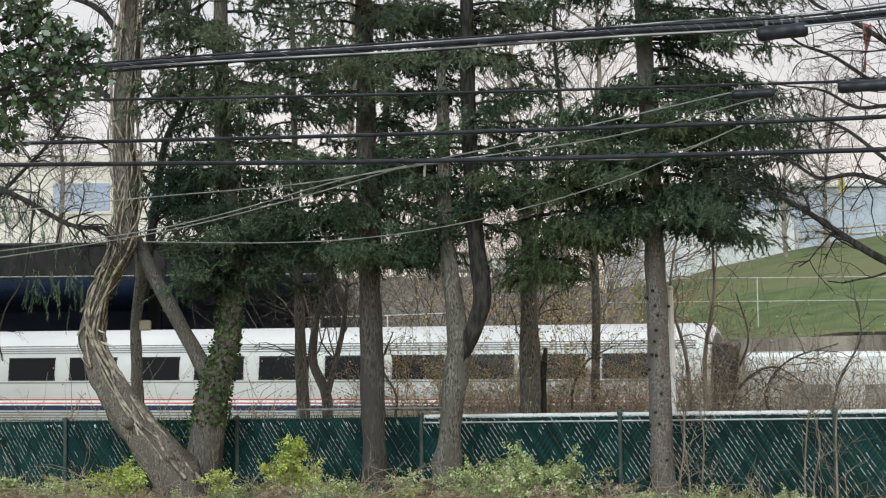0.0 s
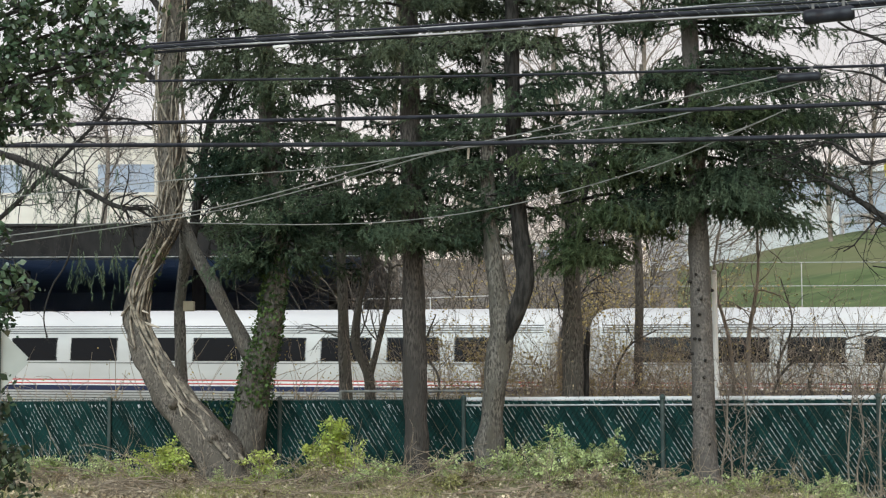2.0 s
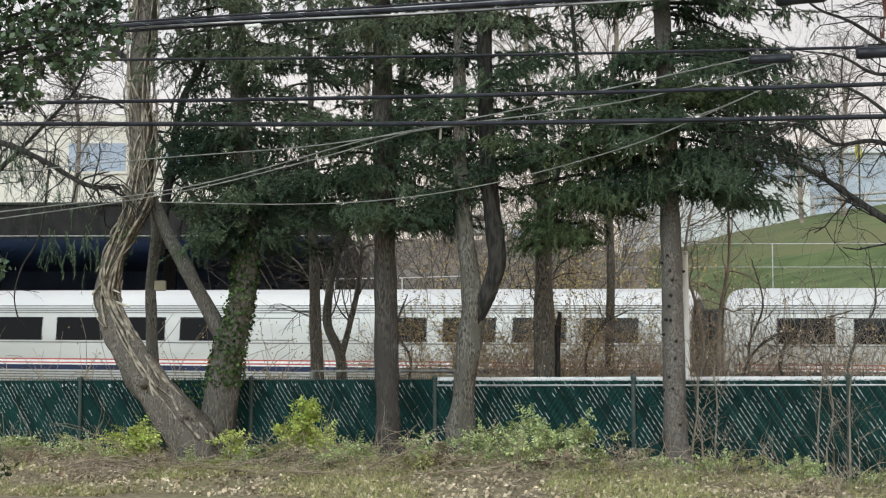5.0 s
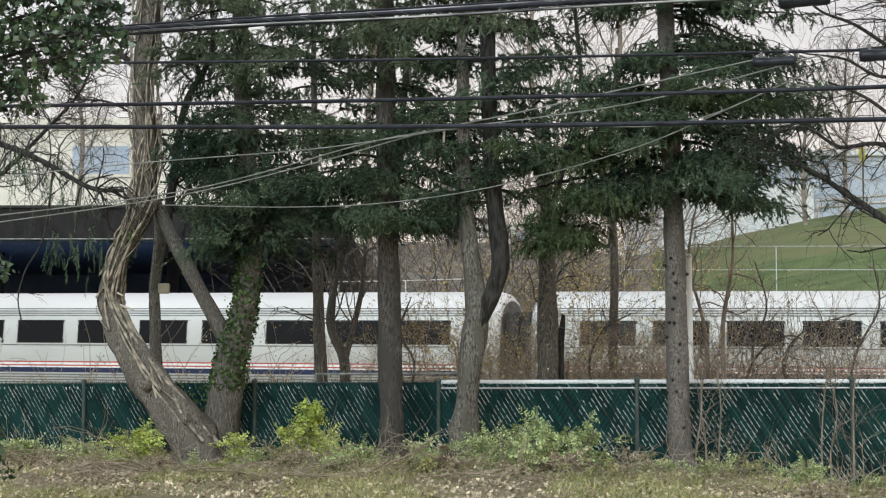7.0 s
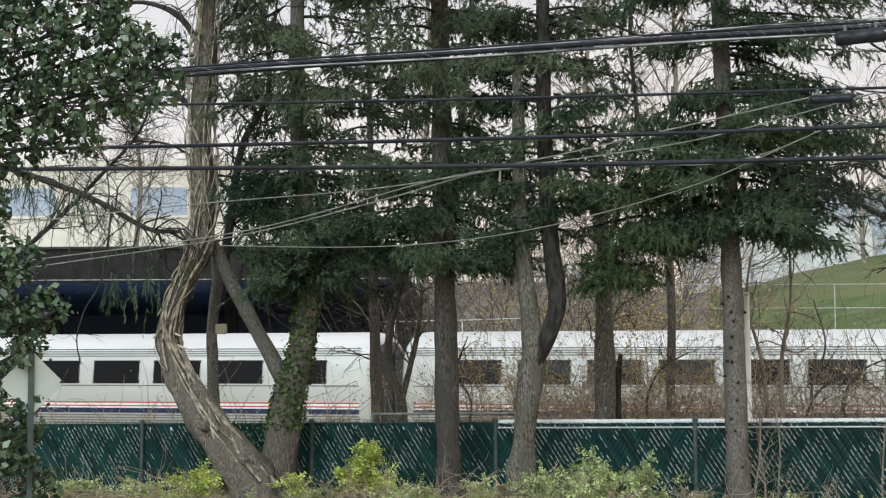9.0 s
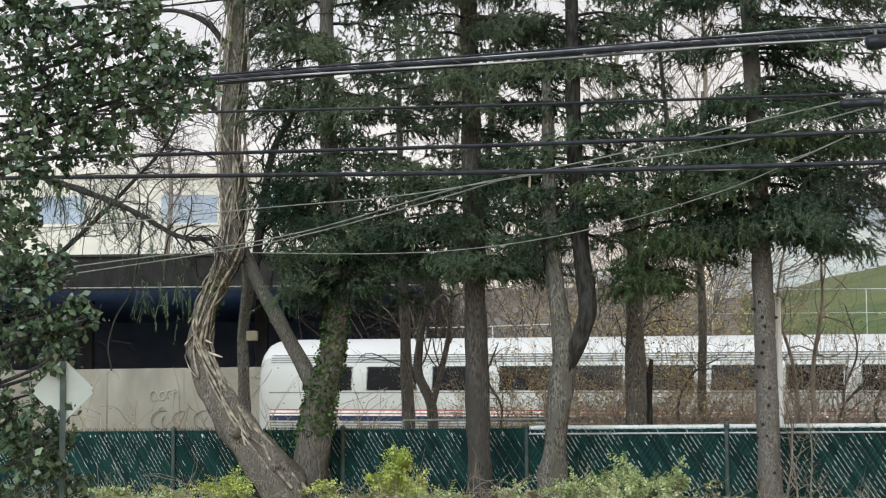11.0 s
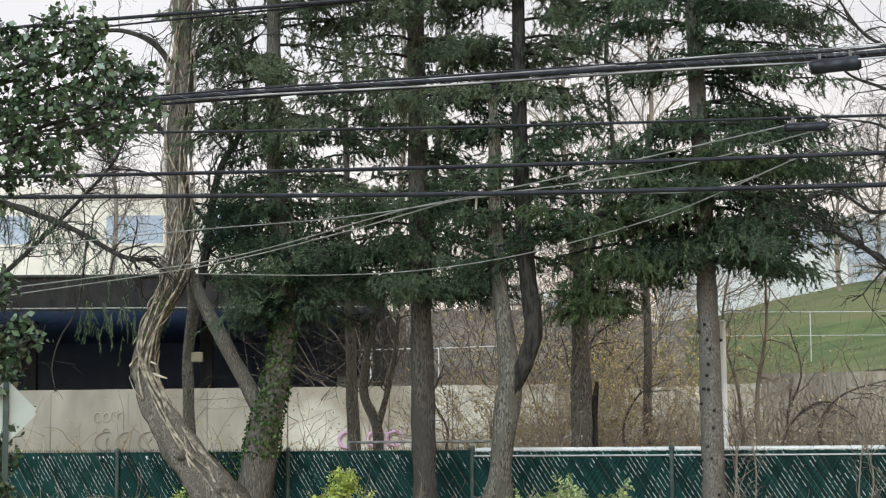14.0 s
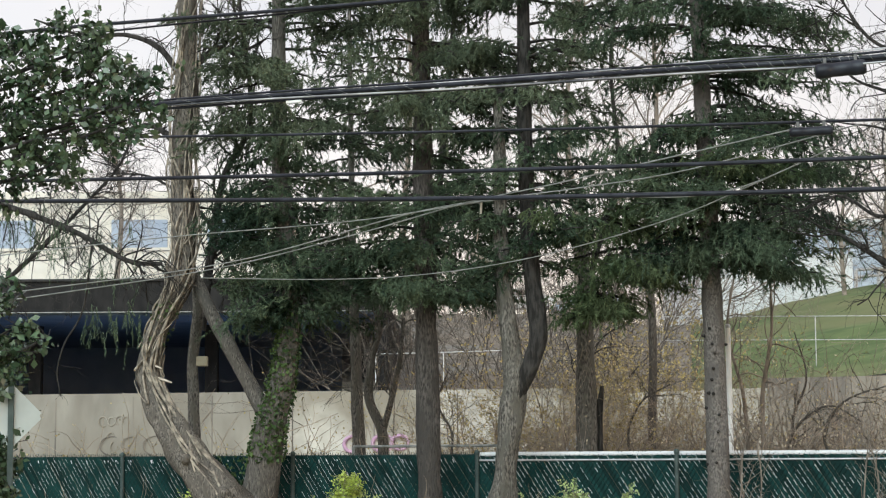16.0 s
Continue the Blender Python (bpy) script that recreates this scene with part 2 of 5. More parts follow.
class Tubes:
    """Collects tubes into one mesh."""

    def __init__(self):
        self.v, self.f, self.n = [], [], 0

    def add(self, points, radii, sides=5, wobble=0.0):
        v, f = tube_arrays(points, radii, sides, wobble)
        self.v.append(v)
        self.f.append(f + self.n)
        self.n += len(v)

    def make(self, name, material, parent=None, label="", smooth=True):
        return from_arrays(name, np.vstack(self.v), np.vstack(self.f), material, parent, label, smooth)


def empty(name, place=(0, 0, 0)):
    ob = new(name)
    ob.location = place
    return ob


# ---- ground ----
FENCE_AT, FENCE_SLOPE = 28.8, 0.4
TRACK_AT, TRACK_SLOPE = 57.0, 0.32
RAIL_TOP, GRADE = 0.39, 0.0128


def fence_y(x):
    return FENCE_AT - FENCE_SLOPE * x


def track_y(x):
    return TRACK_AT - TRACK_SLOPE * x


def verge(x, d):
    """Height of the leafy verge at x, d metres before the fence."""
    base = float(np.interp(d, [-4, 0, 0.6, 1.4, 2.6, 5, 9, 14], [0, 0, 0.06, 0.34, 0.38, 0.28, 0.10, 0]) * np.interp(x, [-8, 2, 6], [1.0, 1.0, 0.45]))
    if not 0 < d < 10:
        return base
    return base * (1 + 0.45 * noise.noise(Vector((x * 0.55, d * 0.5, 0.3)))) + 0.06 * noise.noise(Vector((x * 1.9, d * 1.9, 2)))


def make_ground():
    xs = np.concatenate([[-2500, -600, -200, -90, -50], np.arange(-30, 30.1, 0.75), [50, 90, 200, 600, 2500]])
    ys = np.concatenate([[-2500, -400, -80, -20, 0, 10], np.arange(12, 34, 0.4), np.arange(35, 90, 2.5), [120, 250, 700, 2500]])
    X, Y = np.meshgrid(xs, ys)
    Z = np.zeros_like(X)
    for i, j in zip(*np.nonzero((abs(X) < 31) & (Y > 12) & (Y < 45))):
        x, y = X[i, j], Y[i, j]
        Z[i, j] = verge(x, fence_y(x) - y)
    n, m = X.shape
    i, j = np.meshgrid(np.arange(n - 1), np.arange(m - 1), indexing="ij")
    f = np.stack([i * m + j, i * m + j + 1, (i + 1) * m + j + 1, (i + 1) * m + j], -1).reshape(-1, 4)
    ob = from_arrays("ground", np.stack([X, Y, Z], -1).reshape(-1, 3), f, SOIL, smooth=True)
    tagged(ob, "dry brown ground with fallen leaves and sparse grass", "ground", kind="structure")


make_ground()


def strip(name, profile, x0, x1, base, slope, material, label, category, steps=40, grade=0.0):
    """A profile (offset across, height) swept along a line y = base - slope x."""
    xs = np.linspace(x0, x1, steps)
    prof = np.asarray(profile, dtype=float)
    v = np.array([[x, base - slope * x + o, z - grade * x * math.hypot(1, slope)] for x in xs for o, z in prof])
    m = len(prof)
    i, j = np.meshgrid(np.arange(steps - 1), np.arange(m - 1), indexing="ij")
    f = np.stack([i * m + j, (i + 1) * m + j, (i + 1) * m + j + 1, i * m + j + 1], -1).reshape(-1, 4)
    ob = from_arrays(name, v, f, material)
    return tagged(ob, label, category, kind="structure")


strip("ballast", [(-5.5, -1.2), (-3.0, 0.12), (3.0, 0.12), (5.5, -1.2)], -70, 70, TRACK_AT, TRACK_SLOPE, BALLAST,
      "grey crushed stone bed under the rails", "track bed", grade=GRADE)


def make_rail(off):
    ob = strip("rail", [(off - 0.07, 0.10), (off - 0.035, 0.24), (off - 0.035, RAIL_TOP), (off + 0.035, RAIL_TOP), (off + 0.035, 0.24), (off + 0.07, 0.10)],
               -70, 70, TRACK_AT, TRACK_SLOPE, RIB, "worn steel running rail on the ballast", "rail", 4, GRADE)
    ob["kind"] = "structure"


make_rail(-0.72)
make_rail(0.72)

# ---- retaining wall beyond the track, in cast panels ----
WALL_AT, WALL_SLOPE = 66.5, 0.2


def wall_y(x):
    return WALL_AT - WALL_SLOPE * x


def swept_wall(name, x0, x1, z1a, z1b, thick, material, label, off=0.0):
    bm = bmesh.new()
    q = []
    for x, z1 in ((x0, z1a), (x1, z1b)):
        y = wall_y(x) + off
        q.append([bm.verts.new(p) for p in ((x, y, -0.3), (x, y, z1), (x, y + thick, z1), (x, y + thick, -0.3))])
    for k in range(4):
        bm.faces.new((q[0][k], q[1][k], q[1][(k + 1) % 4], q[0][(k + 1) % 4]))
    bm.faces.new(q[0][::-1])
    bm.faces.new(q[1])
    bmesh.ops.recalc_face_normals(bm, faces=bm.faces)
    ob = finish(name, bm, material)
    return tagged(ob, label, "wall", kind="structure")


swept_wall("retaining_wall", -34, -6.05, 3.84, 3.81, 0.5, CONCRETE, "stained beige cast concrete retaining wall with faint graffiti")
# the wall turns paler to the right of x = -6
swept_wall("retaining_wall_pale", -6.0, 3.6, 3.81, 3.80, 0.5, CONCRETE_PALE, "paler stretch of cast concrete retaining wall")
swept_wall("retaining_wall_low", 3.6, 10.4, 3.55, 3.75, 0.5, CONCRETE_PALE, "beige concrete wall half hidden behind brush", 0.15)
swept_wall("retaining_wall_dark", 10.4, 60, 4.05, 4.6, 0.5, CONCRETE_DARK, "dark weathered concrete wall streaked by water")

# ---- deck structure with its dark space beneath ----


def make_deck():
    top = empty("parking_deck", (-22.0, 70.0, 0))
    tagged(top, "parking deck with a dark fascia over a black open level", "parking deck")

    def piece(name, x0, x1, y0, y1, z0, z1, material, label="", bevel=0.02):
        bm = bmesh.new()
        box(bm, x0 + 22, x1 + 22, y0 - 70, y1 - 70, z0, z1, bevel)
        return part(name, bm, material, top, label)

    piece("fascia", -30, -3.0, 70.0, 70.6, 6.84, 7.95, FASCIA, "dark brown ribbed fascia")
    piece("drip_edge", -30, -3.0, 69.9, 70.0, 6.79, 6.84, CABLE_GREY, "thin pale metal edge")
    piece("coping", -30, -3.0, 69.9, 70.7, 7.95, 8.05, BLACK, "black coping")
    piece("deck_slab", -30, -3.0, 70.6, 92, 6.75, 7.3, INTERIOR, "soffit in blue raised for the dim light")
    piece("back_wall", -30, -3.0, 92, 92.4, 0, 7.3, INTERIOR, "back wall in blue raised for the dim light")
    piece("end_wall", -30.4, -30.0, 73.5, 92, 0, 7.3, INTERIOR, "end wall in blue raised for the dim light")
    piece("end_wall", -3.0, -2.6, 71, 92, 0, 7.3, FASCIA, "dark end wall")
    piece("floor_slab", -30, -3.0, 71, 92, 3.2, 3.5, INTERIOR, "floor slab in blue raised for the dim light")
    # columns borrow the fascia's near-black, so shade under the deck is in their colour
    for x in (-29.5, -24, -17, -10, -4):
        piece("column", x, x + 0.5, 76, 76.5, 3.5, 6.75, FASCIA, "column coloured near black as if in shade")


make_deck()


def make_cream_building():
    top = empty("cream_building", (-25, 95, 0))
    tagged(top, "cream stucco building behind the deck with blue-grey windows", "building")
    bm = bmesh.new()
    box(bm, -45, 16, 0, 14, 0, 14.3, 0.05)
    part("wall", bm, STUCCO, top)
    bm = bmesh.new()
    box(bm, -45.3, 16.3, -0.3, 14.3, 14.3, 14.7, 0.05)
    part("parapet", bm, STUCCO, top, "cream parapet")
    for x in (-30, -22, -13.4, -6, 1.2, 7.8, 12.6):
        bm = bmesh.new()
        box(bm, x, x + 2.8, -0.06, 0.02, 11.9, 13.3, 0.02)
        w = part("window", bm, BLUE_ROOF, top, "wide blue-grey window")
        bm = bmesh.new()
        box(bm, x - 0.15, x + 2.95, -0.1, 0.0, 11.75, 11.9, 0.02)
        part("sill", bm, STUCCO, w)


make_cream_building()

# ---- grassy bank and the pale building on it ----


CREST = [(-0.06, 9.0), (0.0, 9.2), (0.05, 9.1), (0.08, 8.8), (0.108, 8.4), (0.134, 8.7), (0.170, 9.65), (0.205, 10.5), (0.231, 10.95), (0.27, 11.5), (0.40, 12.5)]


def make_bank(name, u0, u1, foot, material, label):
    """A slope from the foot of the wall up to its crest; u is the bearing, x over y."""
    us = np.linspace(u0, u1, 60)
    ts = np.concatenate([np.linspace(0, 1, 30), [1.3, 2.5]])
    v = []
    for u in us:
        y0 = (WALL_AT + 0.45) / (1 + WALL_SLOPE * u)
        crest = np.interp(u, [c[0] for c in CREST], [c[1] for c in CREST])
        for t in ts:
            y = y0 + (105 - y0) * t
            k = min(t, 1)
            z = foot(u) + (crest - foot(u)) * (0.85 * k + 0.15 * k * k * (3 - 2 * k)) + 0.12 * noise.noise(Vector((u * y * 0.3, y * 0.3, 0)))
            v.append((u * y, y, z))
    m = len(ts)
    i, j = np.meshgrid(np.arange(len(us) - 1), np.arange(m - 1), indexing="ij")
    f = np.stack([i * m + j, (i + 1) * m + j, (i + 1) * m + j + 1, i * m + j + 1], -1).reshape(-1, 4)
    ob = from_arrays(name, v, f, material, smooth=True)
    tagged(ob, label, "bank", kind="structure")


make_bank("grass_bank", 0.122, 0.40, lambda u: 3.5 + min(max((u - 0.15) * 9, 0), 0.75), GRASS, "mown green grass bank sloping up behind the wall")
make_bank("brush_bank", -0.06, 0.1225, lambda u: 3.4, LITTER_SOIL, "brown leaf-covered bank with bare brush")


def make_white_building():
    top = empty("white_building", (22, 112, 0))
    tagged(top, "long white flat-walled building above the grass bank", "building")
    bm = bmesh.new()
    box(bm, -7.8, 1.2, 0, 20, 0, 12.9, 0.05)
    part("wall", bm, WHITE_WALL, top)
    bm = bmesh.new()
    box(bm, -7.85, 1.25, -0.05, 20.05, 12.9, 13.1, 0.03)
    part("roof", bm, WHITE_WALL, top)


make_white_building()

# ---- chain-link fence with green slats ----


def make_fence():
    ang = math.atan2(-FENCE_SLOPE, 1)
    along = math.hypot(1, FENCE_SLOPE)
    top = empty("chain_link_fence", (0, FENCE_AT, 0))
    top.rotation_euler = (0, 0, ang)
    tagged(top, "chain-link fence with dark green privacy slats and top rail painted white for the reflected sky", "fence")
    h0, h1 = -0.05, 1.58
    x0, x1 = -11.5, 10.5

    def pole(name, pts, r, material, label=""):
        v, f = tube_arrays(pts, [r] * len(pts), 10)
        return from_arrays(name, v, f, material, top, label, True)

    for k in range(-4, 5):
        x = 0.32 + 3.05 * k
        if x0 < x < x1:
            p = pole("post", [(x, -0.03, -0.3), (x, -0.03, 1.60)], 0.032, FENCE_POST, "green post")
            bm = bmesh.new()
            bmesh.ops.create_uvsphere(bm, u_segments=8, v_segments=5, radius=0.045, matrix=Matrix.Translation((x, -0.03, 1.61)))
            part("cap", bm, FENCE_POST, p)
    pole("top_rail", [(x0, 0.03, 1.56), (0.3, 0.03, 1.57)], 0.024, FENCE_POST, "dark green top rail")
    # this stretch reflects the sky; the reflection is painted as white
    pole("top_rail", [(0.3, 0.03, 1.585), (x1, 0.03, 1.585)], 0.038, GLINT_WHITE, "top rail painted white for the reflected sky")
    pole("lower_top_rail", [(0.3, -0.015, 1.50), (x1, -0.015, 1.50)], 0.014, GALVANISED, "thin pale wire under the rail")
    # slats lean down to the right, steeper than the diagonal
    w, h, run = 0.0705, h1 - h0, 0.66
    me = bpy.data.meshes.new("slat")
    pitch = 0.073
    r = h * run
    me.from_pydata([(0, 0, h), (w, 0, h), (w + r, 0, 0), (r, 0, 0), (0, 0.004, h), (w, 0.004, h), (w + r, 0.004, 0), (r, 0.004, 0)], [],
                   [(0, 3, 2, 1), (4, 5, 6, 7), (0, 1, 5, 4), (1, 2, 6, 5), (2, 3, 7, 6), (3, 0, 4, 7)])
    me.materials.append(FENCE_GREEN)
    n = int((x1 - x0) / pitch)
    for k in range(n):
        s = new("slat", me)
        s.parent = top
        s.location = (x0 - r + k * pitch + random.uniform(-0.005, 0.005), random.uniform(-0.004, 0.004), h0)
    wires = Tubes()
    for k in range(n):
        x = x0 + k * pitch
        wires.add([(x, -0.008, h0), (x + r, -0.008, h1)], [0.0042, 0.0042], 4)
    barbs = Tubes()
    for k in range(n):
        x = x0 + k * pitch + random.uniform(-0.01, 0.01)
        if x > 0.3 and random.random() > 0.12:
            continue
        for dx in (-0.022, 0.022):
            barbs.add([(x, 0.0, 1.55), (x + dx, 0.004, 1.63 + random.uniform(-0.02, 0.01))], [0.006, 0.005], 3)
    barbs.make("barb", FENCE_WIRE, top, "twisted wire ends along the top")["kind"] = "stuff"
    # light caught by the wire, painted as white runs, hidden again where the weave passes behind the slats
    bright = Tubes()
    step = 0.105
    for k in range(n + 12):
        x = x0 - r + (k - 0.11) * pitch
        for j in range(int(h / step)):
            z = h1 - 0.02 - (j + 0.3 * (k % 3)) * step
            px = x + (h1 - z) * run
            weave = (px - 0.80 * z + 0.10 * noise.noise(Vector((px * 0.7, z, 8)))) / 0.62 % 1.0
            if not x0 < px < x1 - 0.1 or z < h0 + step or weave < 0.34 + 0.22 * noise.noise(Vector((px * 0.8, z * 0.9, 2))):
                continue
            if noise.noise(Vector((px * 1.1, z * 1.6, 4))) + 0.3 * random.uniform(-1, 1) < -0.22:
                continue
            d = step * random.uniform(0.55, 0.95)
            thick = random.uniform(0.0030, 0.0056) * (1.0 if px > 0.3 else 0.72)
            bright.add([(px, -0.006, z), (px + d * run, -0.006, z - d)], [thick, thick], 4)
    bright.make("mesh_wire", GLINT_WHITE, top, "white dashes painted for light caught on the wire")["kind"] = "stuff"
    # bent-back slat tips along the top, the light they catch painted as white
    tips = Tubes()
    for k in range(46):
        x = random.uniform(x0, 0.2)
        d = random.uniform(0.02, 0.055)
        tips.add([(x, -0.02, 1.52), (x + d * 0.6, -0.035, 1.52 - d)], [0.010, 0.006], 4)
    tips.make("slat_tip", GLINT_WHITE, top, "bent slat tips painted white as if lit")["kind"] = "stuff"
    ob = wires.make("mesh_wire", FENCE_WIRE, top, "woven dark green wire")
    ob["kind"] = "stuff"


make_fence()

# ---- train ----
CAR = 26.0


def car_profile():
    """Half section of a rounded stainless coach: half width and height above the rail."""
    return [(1.30, 0.55), (1.44, 0.85), (1.52, 1.30), (1.56, 1.90), (1.55, 2.45), (1.50, 2.95), (1.40, 3.25), (1.22, 3.50), (0.90, 3.70), (0.45, 3.82), (0, 3.86)]


def side_y(z):
    prof = car_profile()
    for (a, za), (b, zb) in zip(prof, prof[1:]):
        if za <= z <= zb:
            return a + (b - a) * (z - za) / (zb - za)
    return 1.3


def make_car(name, label, windows, tail=False):
    """Length runs along x; the side at negative y faces the camera."""
    top = empty(name)
    half = CAR / 2 - 0.45
    prof = car_profile()
    ring = [(-w, z) for w, z in prof] + [(w, z) for w, z in prof[-2::-1]]
    xs = [-half, -half + 0.02, -half + 0.12, -half + 0.35] + list(np.linspace(-half + 1.2, half - 1.2, 24)) + [half - 0.35, half - 0.12, half - 0.02, half]
    v = []
    for x in xs:
        d = half - abs(x)
        k = 1.0 if d > 0.34 else 0.90 + 0.10 * math.sqrt(max(0, 1 - (1 - d / 0.35) ** 2))
        for w, z in ring:
            v.append((x, w * k, 0.55 + (z - 0.55) * (1 - (1 - k) * 0.8)))
    m = len(ring)
    body_f, roof_f = [], []
    for i in range(len(xs) - 1):
        for j in range(m - 1):
            z = (ring[j][1] + ring[j + 1][1]) / 2
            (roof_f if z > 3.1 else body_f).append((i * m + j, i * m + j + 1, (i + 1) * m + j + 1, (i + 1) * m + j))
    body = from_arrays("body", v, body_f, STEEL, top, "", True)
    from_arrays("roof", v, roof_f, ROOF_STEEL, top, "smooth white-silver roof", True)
    for x, s in ((-half, 1), (half, -1)):
        bm = bmesh.new()
        vs = [bm.verts.new((x + s * 0.01, w * 0.90, 0.55 + (z - 0.55) * 0.92)) for w, z in ring]
        bm.faces.new(vs)
        # dark grey ends, except the silver tail
        part("end_wall", bm, RIB if not (tail and s > 0) else STEEL, top, "flat coach end")
        if tail and s > 0:
            continue
        bm = bmesh.new()
        box(bm, min(x, x - s * 0.44), max(x, x - s * 0.44), -0.95, 0.95, 0.7, 3.25, 0.06)
        part("diaphragm", bm, BLACK, top, "black gangway bellows")
    # windows in dark gaskets
    for x, w in windows:
        bm = bmesh.new()
        z0, z1 = 2.29, 2.965
        for dx0, dx1, za, zb, o in ((-0.015, w + 0.015, z0 - 0.015, z1 + 0.015, 0.0),):
            ya, yb = -side_y(za) - 0.008, -side_y(zb) - 0.008
            q = [bm.verts.new(p) for p in ((x + dx0, ya, za), (x + dx1, ya, za), (x + dx1, yb, zb), (x + dx0, yb, zb))]
            bm.faces.new(q)
        got = bmesh.ops.extrude_face_region(bm, geom=bm.faces[:])
        bmesh.ops.translate(bm, vec=(0, 0.05, 0), verts=[e for e in got["geom"] if isinstance(e, bmesh.types.BMVert)])
        bmesh.ops.recalc_face_normals(bm, faces=bm.faces)
        f = part("window", bm, BLACK, top, "dark tinted window")
        bm = bmesh.new()
        n, r = 5, 0.13
        cs = []
        for cx, cz, a0 in ((x + w - r, z1 - r, 0), (x + r, z1 - r, 90), (x + r, z0 + r, 180), (x + w - r, z0 + r, 270)):
            for k in range(n):
                a = radians(a0 + 90 * k / (n - 1))
                zz = cz + r * math.sin(a)
                cs.append(bm.verts.new((cx + r * math.cos(a), -side_y(zz) - 0.016, zz)))
        bm.faces.new(cs)
        part("pane", bm, GLASS_DARK, f)
    # stripes, and rub lines and corrugation painted as dark shade bands, on the near side
    def band(nm, z0, z1, material, out, lab=""):
        bm = bmesh.new()
        for s in (-1, 1):
            ya, yb = s * (side_y(z0) + out), s * (side_y(z1) + out)
            q = [bm.verts.new(p) for p in ((-half + 0.4, ya, z0), (half - 0.4, ya, z0), (half - 0.4, yb, z1), (-half + 0.4, yb, z1))]
            bm.faces.new(q if s < 0 else q[::-1])
        part(nm, bm, material, top, lab)
    band("red_stripe", 1.68, 1.72, RED, 0.008, "thin red stripe")
    band("white_stripe", 1.615, 1.68, WHITE_PAINT, 0.008, "white stripe")
    band("red_stripe", 1.575, 1.615, RED, 0.008, "thin red stripe")
    band("white_stripe", 1.53, 1.575, WHITE_PAINT, 0.008, "white stripe")
    band("blue_stripe", 1.38, 1.53, BLUE, 0.008, "dark blue stripe")
    # flat dark strips: the shade along each rib is put into their colour
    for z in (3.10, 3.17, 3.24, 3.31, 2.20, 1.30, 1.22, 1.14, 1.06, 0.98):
        band("rib_shade", z, z + 0.03, RIB, 0.014, "dark band painted as the shade of a pressed rib")
    # bogies
    for x in (-9.0, 9.0):
        bm = bmesh.new()
        box(bm, x - 1.7, x + 1.7, -1.15, 1.15, 0.40, 0.75, 0.08)
        bogie = part("bogie", bm, BLACK, top, "dark steel bogie")
        for dx in (-1.25, 1.25):
            bm = bmesh.new()
            bmesh.ops.create_cone(bm, cap_ends=True, segments=20, radius1=0.44, radius2=0.44, depth=1.6,
                                  matrix=Matrix.Translation((x + dx, 0, 0.44)) @ Matrix.Rotation(radians(90), 4, "X"))
            part("wheelset", bm, RIB, bogie)
    bm = bmesh.new()
    box(bm, -5, 5, -1.2, 1.2, 0.25, 0.60, 0.05)
    part("underfloor_box", bm, BLACK, top, "dark underfloor equipment")
    return tagged(top, label, "passenger coach", "coaches of the train")


PITCH = 2.06
COACH_WINDOWS = [(-11.07 + PITCH * k, 1.57) for k in range(11)]
CAFE_WINDOWS = [w for k, w in enumerate(COACH_WINDOWS) if k not in (5, 6)]
coach = make_car("passenger_coach", "silver stainless passenger coach with red, white and blue stripes", COACH_WINDOWS)
PANELS = [COACH_WINDOWS[5], COACH_WINDOWS[6]]
rear = make_car("passenger_coach", "silver rear coach with striped side and rounded end", COACH_WINDOWS, True)
cafe = make_car("passenger_coach", "silver cafe coach with fewer dark windows and striped side", CAFE_WINDOWS)
for px, pw in PANELS:
    bm = bmesh.new()
    for xa, xb, za, zb in ((px, px + pw, 2.29, 2.315), (px, px + pw, 2.94, 2.965), (px, px + 0.025, 2.29, 2.965), (px + pw - 0.025, px + pw, 2.29, 2.965)):
        q = [bm.verts.new((x, -side_y(z) - 0.010, z)) for x, z in ((xa, za), (xb, za), (xb, zb), (xa, zb))]
        bm.faces.new(q)
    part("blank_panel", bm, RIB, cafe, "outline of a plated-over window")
TRAIN = [copy_thing(coach, pose(0, 0, 0)), copy_thing(coach, pose(0, 0, 0)), cafe, coach, rear]


# ---- overhead cables ----


def make_cable(name, pts, r, material, label, sides=8):
    c = spline(pts, 60)
    v, f = tube_arrays(c, [r] * len(c), sides)
    ob = from_arrays(name, v, f, material, None, "", True)
    return tagged(ob, label, "cable", "overhead cables")


make_cable("cable", [(-8.449, 24.000, 5.671), (-3.213, 21.000, 5.490), (0.000, 19.500, 5.389), (2.124, 18.000, 5.227), (3.213, 17.500, 5.185), (3.980, 17.200, 5.180), (5.495, 16.500, 5.224)], 0.025, CABLE, "thick black lashed telephone cable overhead")
make_cable("cable", [(-8.449, 24.000, 5.657), (-3.213, 21.000, 5.465), (0.000, 19.400, 5.322), (2.112, 17.900, 5.164), (3.195, 17.400, 5.117), (3.956, 17.100, 5.108), (5.460, 16.400, 5.143)], 0.0095, ALU, "bright steel strand lashed to the thick cable")
make_cable("cable", [(-8.447, 24.000, 5.584), (-3.459, 21.000, 5.112), (0.000, 19.500, 4.896), (3.191, 18.000, 4.707), (5.478, 16.500, 4.513)], 0.014, CABLE, "thin black overhead cable before the trees")
make_cable("cable", [(-8.433, 24.000, 5.024), (-5.119, 22.000, 4.771), (0.000, 19.500, 4.481), (4.075, 17.500, 4.295), (5.471, 16.500, 4.240)], 0.021, CABLE, "black overhead cable across the trees")
